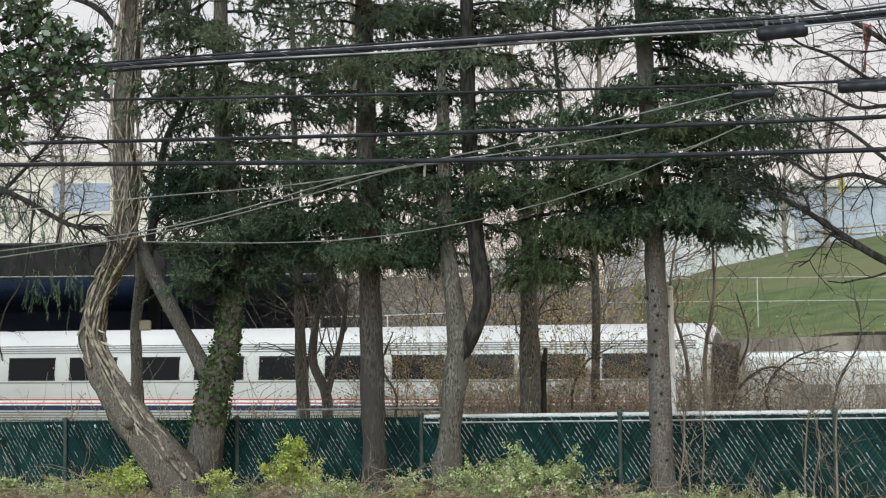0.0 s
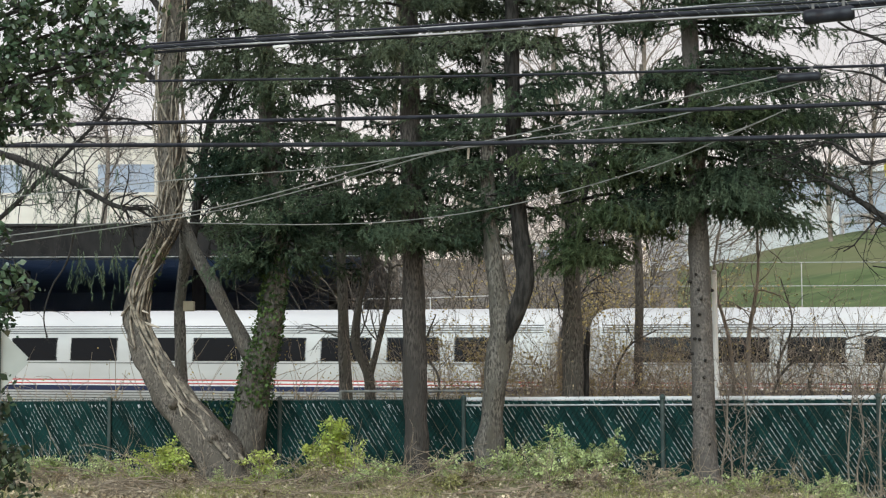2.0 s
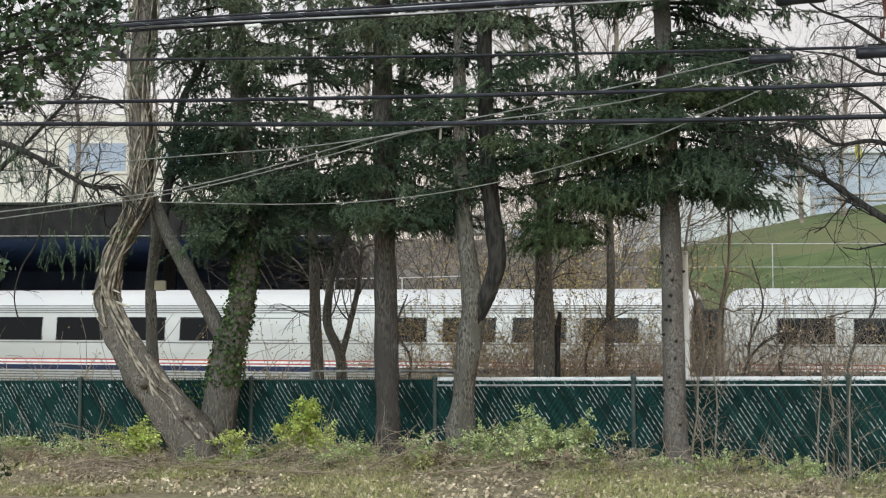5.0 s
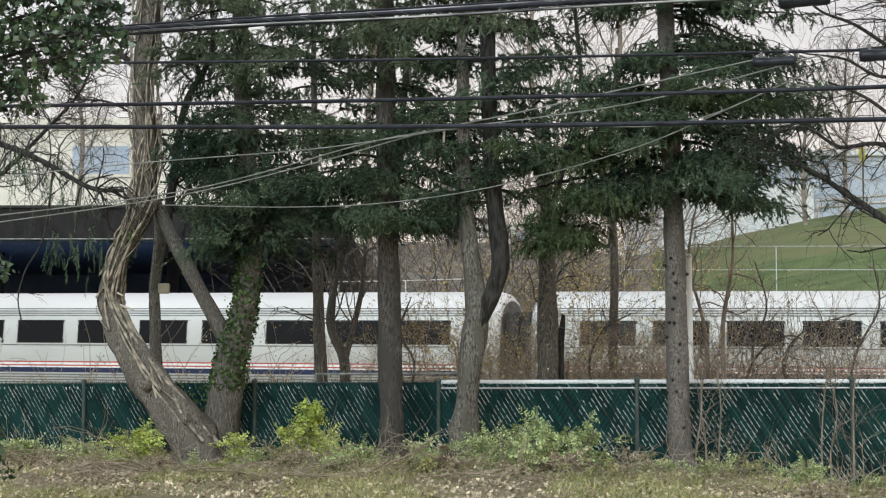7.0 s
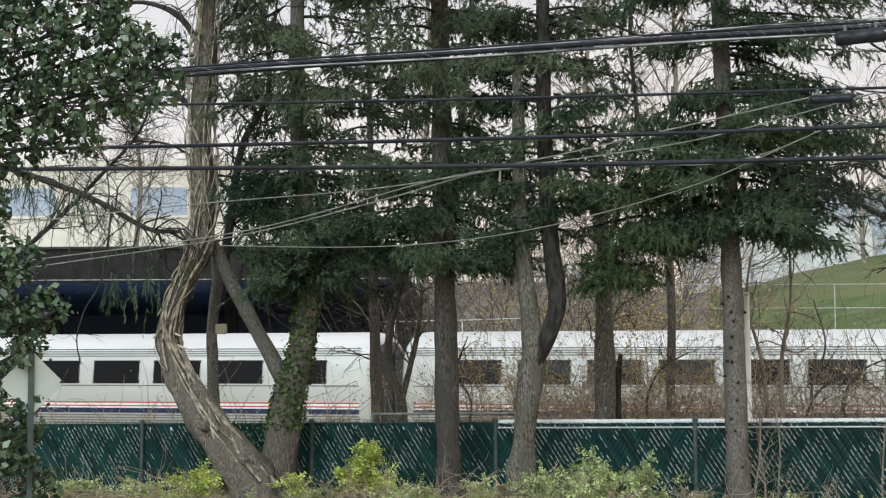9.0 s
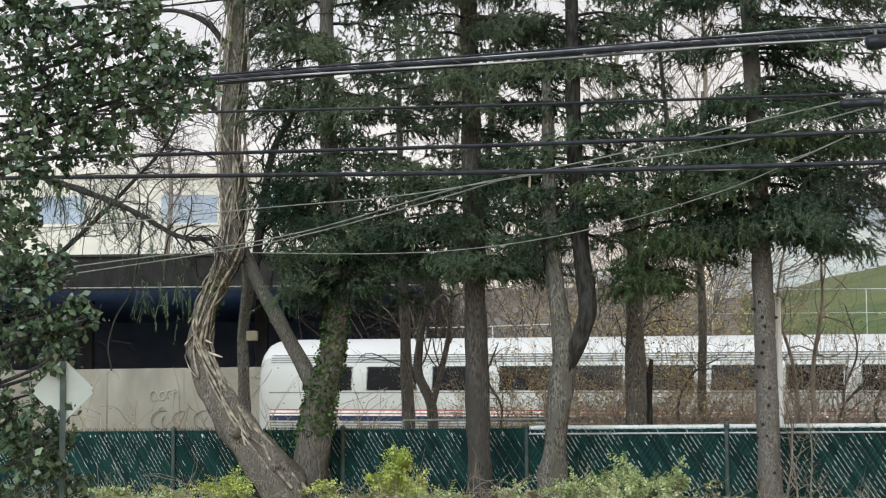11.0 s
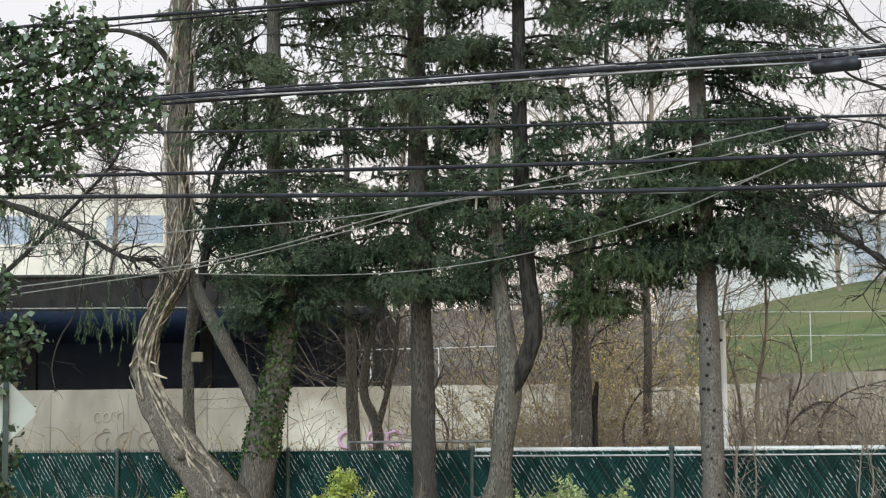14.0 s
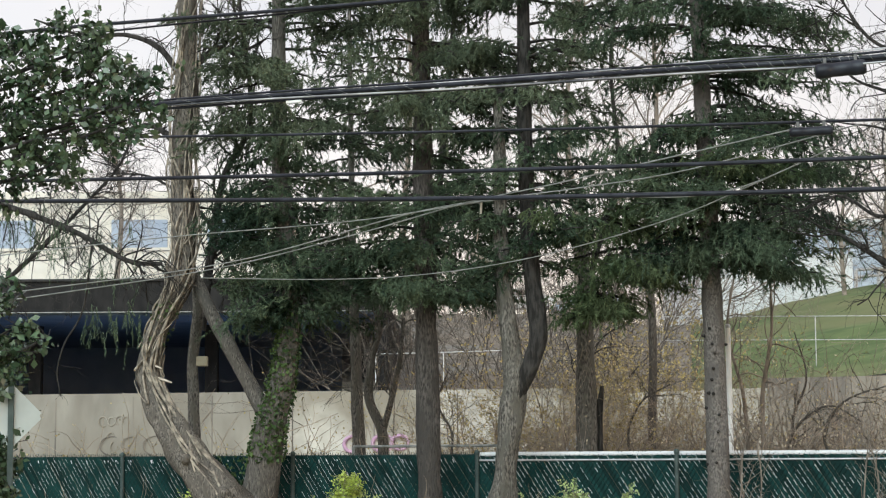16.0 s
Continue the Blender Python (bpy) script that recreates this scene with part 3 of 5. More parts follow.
make_cable("cable", [(-8.426, 24.000, 4.780), (-5.115, 22.000, 4.535), (0.000, 19.500, 4.201), (4.070, 17.500, 3.997), (5.463, 16.500, 3.904)], 0.024, CABLE, "heavy black overhead cable")
make_cable("cable", [(-7.042, 22.000, 3.252), (-4.981, 21.500, 3.438), (-2.510, 21.000, 3.707), (-0.498, 20.000, 4.107), (0.382, 19.500, 4.189), (1.218, 19.000, 4.231), (2.297, 18.600, 4.354), (3.833, 18.000, 4.686)], 0.0065, CABLE_GREY, "thin grey service drop line over the verge")
make_cable("cable", [(-7.039, 22.000, 3.122), (-4.980, 21.500, 3.355), (-2.696, 21.000, 3.632), (-1.101, 20.200, 3.909), (0.035, 19.600, 4.150), (0.997, 19.100, 4.290), (1.911, 18.600, 4.431), (3.297, 18.000, 4.664)], 0.0065, CABLE_GREY, "thin grey service drop line below the cables")
make_cable("cable", [(-7.052, 22.000, 3.676), (-4.989, 21.500, 3.872), (-3.010, 21.000, 4.007), (-1.090, 20.000, 4.035), (0.380, 19.400, 4.165), (1.217, 19.000, 4.151), (2.571, 18.600, 4.120), (3.723, 18.000, 4.524)], 0.006, CABLE_GREY, "thin grey service drop line across the trees")
make_cable("cable", [(-2.953, 22.000, 3.631), (-1.430, 21.600, 3.568), (-0.273, 21.000, 3.569), (0.881, 20.400, 3.695), (2.115, 19.500, 3.951), (2.878, 18.800, 4.203), (3.723, 18.000, 4.534)], 0.0055, CABLE_GREY, "thin slack grey service line")

# ---- trees ----


def sway(points, radii, name, material, parent, label="", sides=22, wobble=0.0, count=130, relief=0.17):
    """A limb along smooth points with furrowed bark."""
    c = spline(points, count)
    r = np.interp(np.linspace(0, 1, count), np.linspace(0, 1, len(radii)), radii)
    v, f = tube_arrays(c, r, sides)
    mid = np.repeat(c, sides, 0)
    out = v - mid
    k = np.array([noise.noise(Vector((o[0] * 16, o[1] * 16, p[2] * 2.6))) + 0.7 * noise.noise(Vector((p[0] * 2 + o[0] * 3, o[1] * 3, p[2] * 1.3 + 7)))
                  for o, p in zip(out, v)])
    v = mid + out * (1 + relief * k)[:, None]
    return from_arrays(name, v, f, material, parent, label, True)


def tree(label):
    top = empty("tree")
    return tagged(top, label, "tree", "trees along the fence")


t1 = tree("twisted old tree trunk wrapped in pale dry vines")
sway([(-3.064, 28.790, -0.163), (-3.381, 28.920, 0.670), (-3.900, 29.208, 1.344), (-4.410, 29.498, 2.032), (-4.750, 29.772, 2.693), (-4.770, 29.780, 3.088), (-4.519, 29.664, 3.740), (-4.292, 29.568, 4.303), (-4.217, 29.534, 5.090), (-4.267, 29.549, 6.328), (-4.187, 29.511, 7.654), (-4.165, 29.495, 9.080)],
     [0.40, 0.34, 0.28, 0.24, 0.185, 0.165, 0.155, 0.165, 0.175, 0.165, 0.155, 0.14], "trunk", BARK_PALE, t1, relief=0.38, sides=30)
t2 = tree("ivy-covered tree with a forked leaning limb")
sway([(-3.129, 29.390, -0.029), (-2.986, 29.327, 1.197), (-2.831, 29.261, 2.055), (-2.613, 29.170, 2.920), (-2.512, 29.126, 3.831), (-2.607, 29.162, 4.699), (-2.707, 29.199, 6.272), (-2.743, 29.206, 9.007)],
     [0.33, 0.27, 0.235, 0.16, 0.14, 0.135, 0.13, 0.10], "trunk", BARK, t2)
sway([(-2.830, 29.261, 2.029), (-3.104, 29.372, 2.549), (-3.566, 29.558, 3.339), (-3.941, 29.708, 4.051), (-4.096, 29.723, 4.405)], [0.13, 0.125, 0.115, 0.10, 0.08], "limb", BARK, t2)
t4 = tree("straight dark pine trunk with drooping dark green branches")
sway([(-0.378, 28.057, 0.208), (-0.403, 28.067, 0.862), (-0.447, 28.084, 3.169), (-0.475, 28.095, 5.255), (-0.521, 28.112, 8.729)], [0.21, 0.175, 0.16, 0.15, 0.12], "trunk", BARK_BROWN, t4)
t5 = tree("grey forked tree with a broken pale side branch")
sway([(0.492, 27.595, 0.151), (0.613, 27.544, 0.795), (0.678, 27.518, 1.358), (0.776, 27.478, 2.164), (0.825, 27.458, 2.648), (0.715, 27.505, 3.543), (0.652, 27.531, 4.526), (0.638, 27.538, 5.677), (0.607, 27.551, 6.754)],
     [0.26, 0.20, 0.165, 0.165, 0.15, 0.125, 0.11, 0.10, 0.06], "trunk", BARK_GREY, t5, relief=0.30)
sway([(0.792, 27.471, 2.326), (1.058, 27.412, 2.889), (1.165, 27.420, 3.375), (1.064, 27.462, 4.355), (1.012, 27.485, 5.751), (0.995, 27.495, 8.573)], [0.12, 0.125, 0.128, 0.125, 0.115, 0.09], "limb", BARK_DARK, t5)
sway([(0.635, 27.538, 4.297), (0.415, 27.478, 4.373), (0.098, 27.459, 4.518)], [0.034, 0.03, 0.012], "broken_branch", TORN_WOOD, t5, "pale broken branch", 8, 0, 12)
sway([(0.366, 27.448, 5.204), (0.342, 27.458, 4.927), (0.293, 27.478, 4.634)], [0.018, 0.024, 0.006], "broken_branch", TORN_WOOD, t5, "pale torn strip of wood", 8, 0, 12)
t6 = tree("tall pine with bare lower trunk and drooping sprays")
sway([(3.627, 26.495, 0.132), (3.589, 26.514, 0.748), (3.560, 26.532, 2.301), (3.544, 26.544, 3.711), (3.501, 26.569, 5.454), (3.408, 26.618, 8.350)], [0.22, 0.165, 0.145, 0.14, 0.13, 0.10], "trunk", BARK_SMOOTH, t6)
t7 = tree("grey conifer trunk standing behind the fence")
sway([(1.975, 29.547, 0.995), (1.982, 29.547, 2.380), (1.972, 29.553, 3.776), (1.955, 29.560, 4.900), (1.940, 29.569, 5.889)], [0.17, 0.155, 0.12, 0.06, 0.02], "trunk", BARK_GREY, t7)



# ---- foliage generators ----


def blades(centres, dirs, length, width, droop=0.0, spread=0.6, rng=None):
    """Narrow triangles from centres along dirs with a random spread; returns vertices and triangles."""
    n = len(centres)
    d = dirs + spread * (rng.random((n, 3)) - 0.5) * 2
    d[:, 2] -= droop
    d /= np.linalg.norm(d, axis=1)[:, None] + 1e-9
    side = np.cross(d, rng.random((n, 3)) - 0.5)
    side /= np.linalg.norm(side, axis=1)[:, None] + 1e-9
    L = length * (0.6 + 0.8 * rng.random((n, 1)))
    w = width * (0.7 + 0.6 * rng.random((n, 1)))
    v = np.stack([centres - side * w / 2, centres + side * w / 2, centres + d * L], 1).reshape(-1, 3)
    return v, np.arange(3 * n).reshape(-1, 3)


def leaf_quads(centres, size, rng, flat=0.0, long=1.6):
    """Pointed four-cornered leaves lying at random; flat turns them towards the horizontal."""
    n = len(centres)
    nrm = rng.normal(size=(n, 3))
    nrm[:, 2] += flat
    nrm /= np.linalg.norm(nrm, axis=1)[:, None]
    a = np.cross(nrm, rng.normal(size=(n, 3)))
    a /= np.linalg.norm(a, axis=1)[:, None] + 1e-9
    b = np.cross(nrm, a)
    s = size * (0.6 + 0.8 * rng.random((n, 1)))
    v = np.stack([centres - a * s * long / 2, centres + b * s * 0.5 - a * s * 0.1 + nrm * s * 0.12, centres + a * s * long / 2, centres - b * s * 0.5 - a * s * 0.1 + nrm * s * 0.12], 1).reshape(-1, 3)
    return v, np.arange(4 * n).reshape(-1, 4)


def conifer(parent, trunk, z0, z1, reach, count, seed, material, sprays=15, per=36, front=0.15, label="", gap=0.5):
    """Whorls of drooping boughs round a trunk line, their needles in pads with hanging tassels:
    trunk(z) gives its x and y, reach(z, side) the bough length."""
    rng = np.random.default_rng(seed)
    cs, ds = [], []
    whorls = max(2, round((z1 - z0) / gap))
    for k in range(count):
        z = z0 + (z1 - z0) * (k % whorls + 0.5 + 0.22 * rng.normal()) / whorls
        if rng.random() < front:
            az = -math.pi / 2 + rng.normal() * 0.6
        else:
            az = (0 if rng.random() < 0.5 else math.pi) + rng.normal() * 0.65
        dx, dy = math.cos(az), math.sin(az)
        L = reach(z, dx) * (0.55 + 0.6 * rng.random())
        if L < 0.2:
            continue
        x, y = trunk(z)
        n = 9
        t = np.linspace(0, 1, n)
        rise, drop = 0.30 * rng.random(), 0.15 + 0.40 * rng.random()
        pts = np.stack([x + dx * L * t, y + dy * L * t, z + L * (rise * t - drop * t * t + 0.12 * t ** 4)], 1) + 0.03 * rng.normal(size=(n, 3)) * t[:, None]
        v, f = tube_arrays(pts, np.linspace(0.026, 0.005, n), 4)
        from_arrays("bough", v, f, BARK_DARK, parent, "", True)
        pads = max(2, int(2.9 * L + rng.random()))
        for q in range(pads):
            tc = 0.22 + 0.80 * (q + rng.random()) / pads
            m = int(sprays * (0.5 + rng.random()))
            tt = np.clip(tc + rng.normal(size=m) * 0.10 / max(L, 0.5), 0.05, 1)
            wide = 0.09 + 0.11 * rng.random()
            root = np.stack([np.interp(tt, t, pts[:, i]) for i in range(3)], 1) + rng.normal(size=(m, 3)) * np.array([wide, wide, 0.045])
            hang = 0.25 + 1.5 * rng.random()
            sd = rng.normal(size=(m, 3)) * np.array([0.55, 0.55, 0.25]) + np.array([dx, dy, 0]) * 0.4
            sd[:, 2] -= hang * (0.4 + 0.6 * rng.random(m))
            sd /= np.linalg.norm(sd, axis=1)[:, None]
            sl = (0.10 + 0.16 * hang * rng.random((m, 1)))
            c = root[:, None] + sd[:, None] * sl[:, None] * rng.random((m, per, 1))
            cs.append(c.reshape(-1, 3))
            ds.append(np.repeat(sd[:, None], per, 1).reshape(-1, 3))
    c, d = np.vstack(cs), np.vstack(ds)
    v, f = blades(c, d, 0.058, 0.0145, 0.05, 0.85, rng)
    ob = from_arrays("crown", v, f, material, parent, label)
    ob["kind"] = "stuff"


def trunk_line(points):
    p = np.asarray(points)
    o = np.argsort(p[:, 2])
    return lambda z: (np.interp(z, p[o, 2], p[o, 0]), np.interp(z, p[o, 2], p[o, 1]))


def leafless(tubes, start, heading, length, radius, depth, rng, gravity=0.0, kink=0.35, sides=5):
    """A bare branch that forks again and again."""
    n = 6
    pts = [np.array(start, float)]
    h = np.array(heading, float)
    h /= np.linalg.norm(h)
    for k in range(n - 1):
        h = h + rng.normal(size=3) * kink * 0.5 + np.array([0, 0, -gravity])
        h /= np.linalg.norm(h)
        pts.append(pts[-1] + h * length / (n - 1))
    tubes.add(pts, np.linspace(radius, radius * 0.55, n), sides)
    if depth == 0:
        return
    for k in range(rng.integers(2, 5)):
        i = rng.integers(2, n)
        side = rng.normal(size=3)
        nh = h + side * 0.75
        leafless(tubes, pts[i], nh, length * (0.45 + 0.3 * rng.random()), radius * 0.5, depth - 1, rng, gravity, kink, max(3, sides - 1))


# crowns
T2_LINE = trunk_line([(-2.509, 29.126, 3.400), (-2.606, 29.162, 4.612), (-2.707, 29.199, 6.272), (-2.743, 29.206, 9.007)])
T4_LINE = trunk_line([(-0.447, 28.084, 3.169), (-0.475, 28.095, 5.255), (-0.521, 28.112, 8.729)])
T5_LINE = trunk_line([(1.165, 27.420, 3.375), (1.064, 27.462, 4.355), (1.012, 27.485, 5.751), (0.995, 27.495, 8.573)])
T6_LINE = trunk_line([(3.544, 26.544, 3.711), (3.501, 26.569, 5.454), (3.408, 26.618, 8.350)])
conifer(t2, T2_LINE, 3.6, 5.5, lambda z, s: (1.6 if s > 0 else 1.1) * (0.75 if z < 4.1 else 1), 58, 1, NEEDLE, 16)
conifer(t2, T2_LINE, 5.5, 6.3, lambda z, s: 1.25 if s > 0 else 0.9, 15, 15, NEEDLE, front=0.3)
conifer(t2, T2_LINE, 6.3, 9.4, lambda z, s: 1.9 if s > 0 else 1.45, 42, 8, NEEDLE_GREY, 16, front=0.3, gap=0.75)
conifer(t4, T4_LINE, 3.8, 5.4, lambda z, s: 1.6 if s < 0 else 1.4, 46, 2, NEEDLE, 16)
conifer(t4, T4_LINE, 5.4, 6.2, lambda z, s: 1.1, 6, 11, NEEDLE)
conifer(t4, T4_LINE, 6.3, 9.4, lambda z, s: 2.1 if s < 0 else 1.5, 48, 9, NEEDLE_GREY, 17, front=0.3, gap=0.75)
conifer(t5, T5_LINE, 4.0, 5.6, lambda z, s: 1.2, 22, 3, NEEDLE)
conifer(t5, T5_LINE, 5.6, 6.4, lambda z, s: 1.3, 12, 16, NEEDLE)
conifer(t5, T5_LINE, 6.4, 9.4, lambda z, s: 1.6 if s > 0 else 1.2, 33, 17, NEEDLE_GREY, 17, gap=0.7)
conifer(t6, T6_LINE, 4.3, 6.35, lambda z, s: (2.1 if s > 0 else 1.5) * (0.6 if z > 6.1 else 0.6 if z < 4.6 else 1), 50, 4, NEEDLE, 18, front=0.28)
conifer(t6, T6_LINE, 4.0, 4.7, lambda z, s: 1.5 if s > 0 else 1.15, 18, 18, NEEDLE, 17, front=0.2)
conifer(t6, T6_LINE, 6.2, 7.1, lambda z, s: 1.7 if s > 0 else 0.8, 10, 19, NEEDLE, 16, front=0.45)
conifer(t6, T6_LINE, 4.6, 5.8, lambda z, s: 1.6 if s > 0 else 0.8, 16, 14, NEEDLE_LIGHT, front=0.5)
conifer(t6, T6_LINE, 6.7, 9.4, lambda z, s: 2.3 if s > 0 else 1.1 if z < 7.3 else 1.8, 48, 10, NEEDLE, 17, front=0.3, gap=0.7)
conifer(t7, trunk_line([(2.082, 27.351, 3.290), (2.153, 27.325, 4.748), (1.936, 27.421, 8.554)]), 3.5, 5.1,
        lambda z, s: 0.5 if z < 4.1 else 1.25, 40, 5, NEEDLE_LIGHT, 16, front=0.35)
conifer(t7, trunk_line([(1.986, 28.521, 3.362), (1.928, 28.547, 4.888), (1.847, 28.585, 8.849)]), 7.3, 9.4,
        lambda z, s: 1.4, 13, 12, NEEDLE_GREY)
t8 = tree("slim dark conifer behind the slatted fence")
sway([(-1.634, 32.396, 0.937), (-1.699, 32.417, 2.838), (-1.768, 32.438, 5.337), (-1.825, 32.452, 9.830)], [0.13, 0.10, 0.06, 0.03], "trunk", BARK_GREY, t8)
conifer(t8, trunk_line([(-1.699, 32.417, 2.838), (-1.768, 32.438, 5.337), (-1.825, 32.452, 9.830)]), 4.0, 10.4, lambda z, s: 1.3 if z < 5.4 else 0.8, 40, 6, NEEDLE, 14)
t9 = tree("dark conifer standing behind the fence beside the track")
sway([(-0.438, 33.950, 0.905), (-0.461, 33.957, 3.497), (-0.392, 33.933, 5.206), (0.061, 33.780, 10.166)], [0.11, 0.10, 0.07, 0.04], "trunk", BARK_DARK, t9)
conifer(t9, trunk_line([(-0.461, 33.957, 3.497), (0.060, 33.780, 5.693), (0.162, 33.746, 10.158)]), 4.6, 10.6, lambda z, s: 1.4 if z < 6.0 else 1.0, 40, 7, NEEDLE, 14)
t10 = tree("thin grey tree standing beside the leaning limb")
sway([(-4.246, 31.073, 0.964), (-4.261, 31.073, 2.421), (-4.287, 31.080, 3.153), (-4.171, 30.842, 3.871), (-4.187, 30.657, 4.357)], [0.11, 0.095, 0.09, 0.095, 0.06], "trunk", BARK_GREY, t10)
t11 = tree("curved bare sapling behind the fence")
sway([(-1.288, 33.255, 1.114), (-1.310, 33.262, 1.990), (-1.531, 33.339, 2.579), (-1.473, 33.318, 3.265), (-1.335, 33.269, 3.754), (-1.417, 33.297, 4.446)], [0.10, 0.09, 0.085, 0.06, 0.045, 0.03], "trunk", BARK_GREY, t11)
sway([(-1.310, 33.262, 1.892), (-1.133, 33.199, 2.574), (-0.977, 33.143, 3.256), (-0.919, 33.122, 3.940)], [0.06, 0.055, 0.04, 0.02], "limb", BARK_GREY, t11)
tb = Tubes()
trng = np.random.default_rng(90)
for p in ((-1.473, 33.318, 3.265), (-1.335, 33.269, 3.754), (-1.416, 33.297, 4.249), (-0.977, 33.143, 3.256), (-0.919, 33.122, 3.842), (-1.531, 33.339, 2.579), (-1.133, 33.199, 2.574)):
    for k in range(4):
        leafless(tb, p, (trng.normal() * 0.7, trng.normal() * 0.5, 0.8), 0.6 + 0.5 * trng.random(), 0.016, 2, trng, 0, 0.4, 4)
tb.make("twig", BARK_GREY, t11)["kind"] = "stuff"
t12 = tree("slender grey tree trunk behind the fence")
sway([(3.378, 33.685, 0.910), (3.409, 33.678, 2.490), (3.437, 33.672, 3.681), (3.412, 33.685, 5.480), (3.514, 33.657, 7.491)], [0.09, 0.08, 0.07, 0.05, 0.03], "trunk", BARK, t12)
stub = tree("broken dark stump behind the fence")
sway([(2.151, 29.583, 0.994), (2.157, 29.583, 2.034), (2.228, 29.557, 2.624)], [0.08, 0.075, 0.03], "trunk", BARK_DARK, stub)

# pale dry vines wound round the twisted trunk
VINE_PATH = spline([(-3.381, 28.920, 0.670), (-3.900, 29.208, 1.344), (-4.410, 29.498, 2.032), (-4.750, 29.772, 2.693), (-4.770, 29.780, 3.088), (-4.519, 29.664, 3.740), (-4.292, 29.568, 4.303), (-4.217, 29.534, 5.090), (-4.267, 29.549, 6.328), (-4.187, 29.511, 7.654), (-4.165, 29.495, 9.080)], 120)
VINE_R = np.interp(np.linspace(0, 1, 120), np.linspace(0, 1, 11), [0.34, 0.28, 0.24, 0.185, 0.165, 0.155, 0.165, 0.175, 0.165, 0.155, 0.14])
vine_rng = np.random.default_rng(31)
for k in range(24):
    i0, i1 = sorted(vine_rng.integers(34 if k < 15 else 62, 119, 2))
    if i1 - i0 < 25:
        i0, i1 = max(30, i0 - 20), min(119, i1 + 20)
    seg, rr = VINE_PATH[i0:i1], VINE_R[i0:i1]
    ang = -1.6 + vine_rng.normal() * 0.7 + np.linspace(0, vine_rng.normal() * 4.0, len(seg)) + 0.7 * np.sin(np.linspace(0, 5 + 9 * vine_rng.random(), len(seg)) + k)
    off = np.stack([np.cos(ang), np.sin(ang), np.zeros(len(seg))], 1) * (rr * 1.12 + 0.015 + 0.05 * np.sin(np.linspace(0, 11, len(seg)) + k) ** 6)[:, None]
    v, f = tube_arrays(seg + off, np.full(len(seg), 0.005 + 0.017 * vine_rng.random() ** 2), 6)
    from_arrays("vine", v, f, VINE, t1, "pale dry vine", True)


for k, (i0, i1, a0, a1, r) in enumerate(((0, 62, -0.35, -1.3, 0.034), (2, 50, -0.7, -0.2, 0.026), (6, 44, -1.6, -0.5, 0.020), (10, 56, -0.1, -0.9, 0.022), (18, 60, -1.0, -2.2, 0.016),
                                         (16, 52, -0.6, -0.2, 0.014), (14, 80, -1.2, -2.4, 0.018), (30, 112, -2.2, -0.9, 0.018), (8, 34, -0.9, -1.5, 0.012), (1, 30, -1.1, 0.1, 0.024), (20, 48, -0.2, -1.5, 0.024), (12, 40, -1.4, -0.1, 0.015))):
    seg, rr = VINE_PATH[i0:i1], VINE_R[i0:i1]
    ang = np.linspace(a0, a1, len(seg)) + 0.25 * np.sin(np.linspace(0, 7, len(seg)) + k)
    off = np.stack([np.cos(ang), np.sin(ang), np.zeros(len(seg))], 1) * (rr * 1.16 + 0.02)[:, None]
    v, f = tube_arrays(seg + off, np.linspace(r, r * 0.6, len(seg)), 8, 0.15)
    from_arrays("vine", v, f, VINE, t1, "thick pale dry vine", True)

# crooked upper limbs with fine bare twigs
twig_rng = np.random.default_rng(33)
twigs = Tubes()
for path in ([(-4.20, 29.55, 7.30), (-4.62, 29.75, 7.95), (-5.20, 29.95, 8.25), (-5.95, 30.20, 8.30), (-6.80, 30.40, 8.62)], [(-4.15, 29.52, 7.55), (-3.75, 29.50, 7.92), (-3.35, 29.45, 7.86), (-2.95, 29.40, 8.05)],
             [(-4.22, 29.55, 6.30), (-4.75, 29.75, 6.75), (-5.30, 29.95, 6.72), (-5.85, 30.10, 7.05)]):
    sway(path, [0.055, 0.045, 0.032, 0.014], "limb", BARK_DARK, t1, sides=9, count=26, relief=0.12)
    c = spline(path, 26)
    for k in range(15):
        leafless(twigs, c[twig_rng.integers(5, 26)], twig_rng.normal(size=3) + np.array([0, 0, 0.2]), 0.5 + 0.5 * twig_rng.random(), 0.010, 2, twig_rng, 0.02, 0.45, 4)
twigs.make("twig", BARK_DARK, t1)["kind"] = "stuff"

# sawn stub and burls on the lower trunk, and a snapped side shoot at the bend
for i, a, length, r0, r1, m in ((14, -1.9, 0.16, 0.085, 0.06, BARK_PALE), (5, -1.2, 0.13, 0.13, 0.05, BARK_PALE), (40, -0.7, 0.40, 0.022, 0.012, TORN_WOOD), (46, -0.9, 0.26, 0.018, 0.008, TORN_WOOD)):
    d = np.array([math.cos(a), math.sin(a), -0.25 if m is TORN_WOOD else 0.25])
    base = VINE_PATH[i] + d * VINE_R[i] * 0.8
    v, f = tube_arrays([base, base + d * length * 0.6, base + d * length, base + d * (length + 0.01)], [r0, (r0 + r1) / 2 * 1.1, r1, 0.002], 10, 0.2)
    from_arrays("stub", v, f, m, t1, "broken branch stub", True)


def make_ivy(path, radii, n, parent, seed, size=0.05, label="green ivy"):
    rng = np.random.default_rng(seed)
    i = rng.integers(0, len(path), n)
    ang = rng.random(n) * 2 * math.pi
    c = path[i] + np.stack([np.cos(ang), np.sin(ang), np.zeros(n)], 1) * (radii[i] * (1.02 + 0.22 * rng.random(n) ** 2))[:, None] + rng.normal(size=(n, 3)) * 0.02
    v, f = leaf_quads(c, size, rng, 0.2, 1.2)
    ob = from_arrays("ivy", v, f, IVY, parent, label)
    ob["kind"] = "stuff"


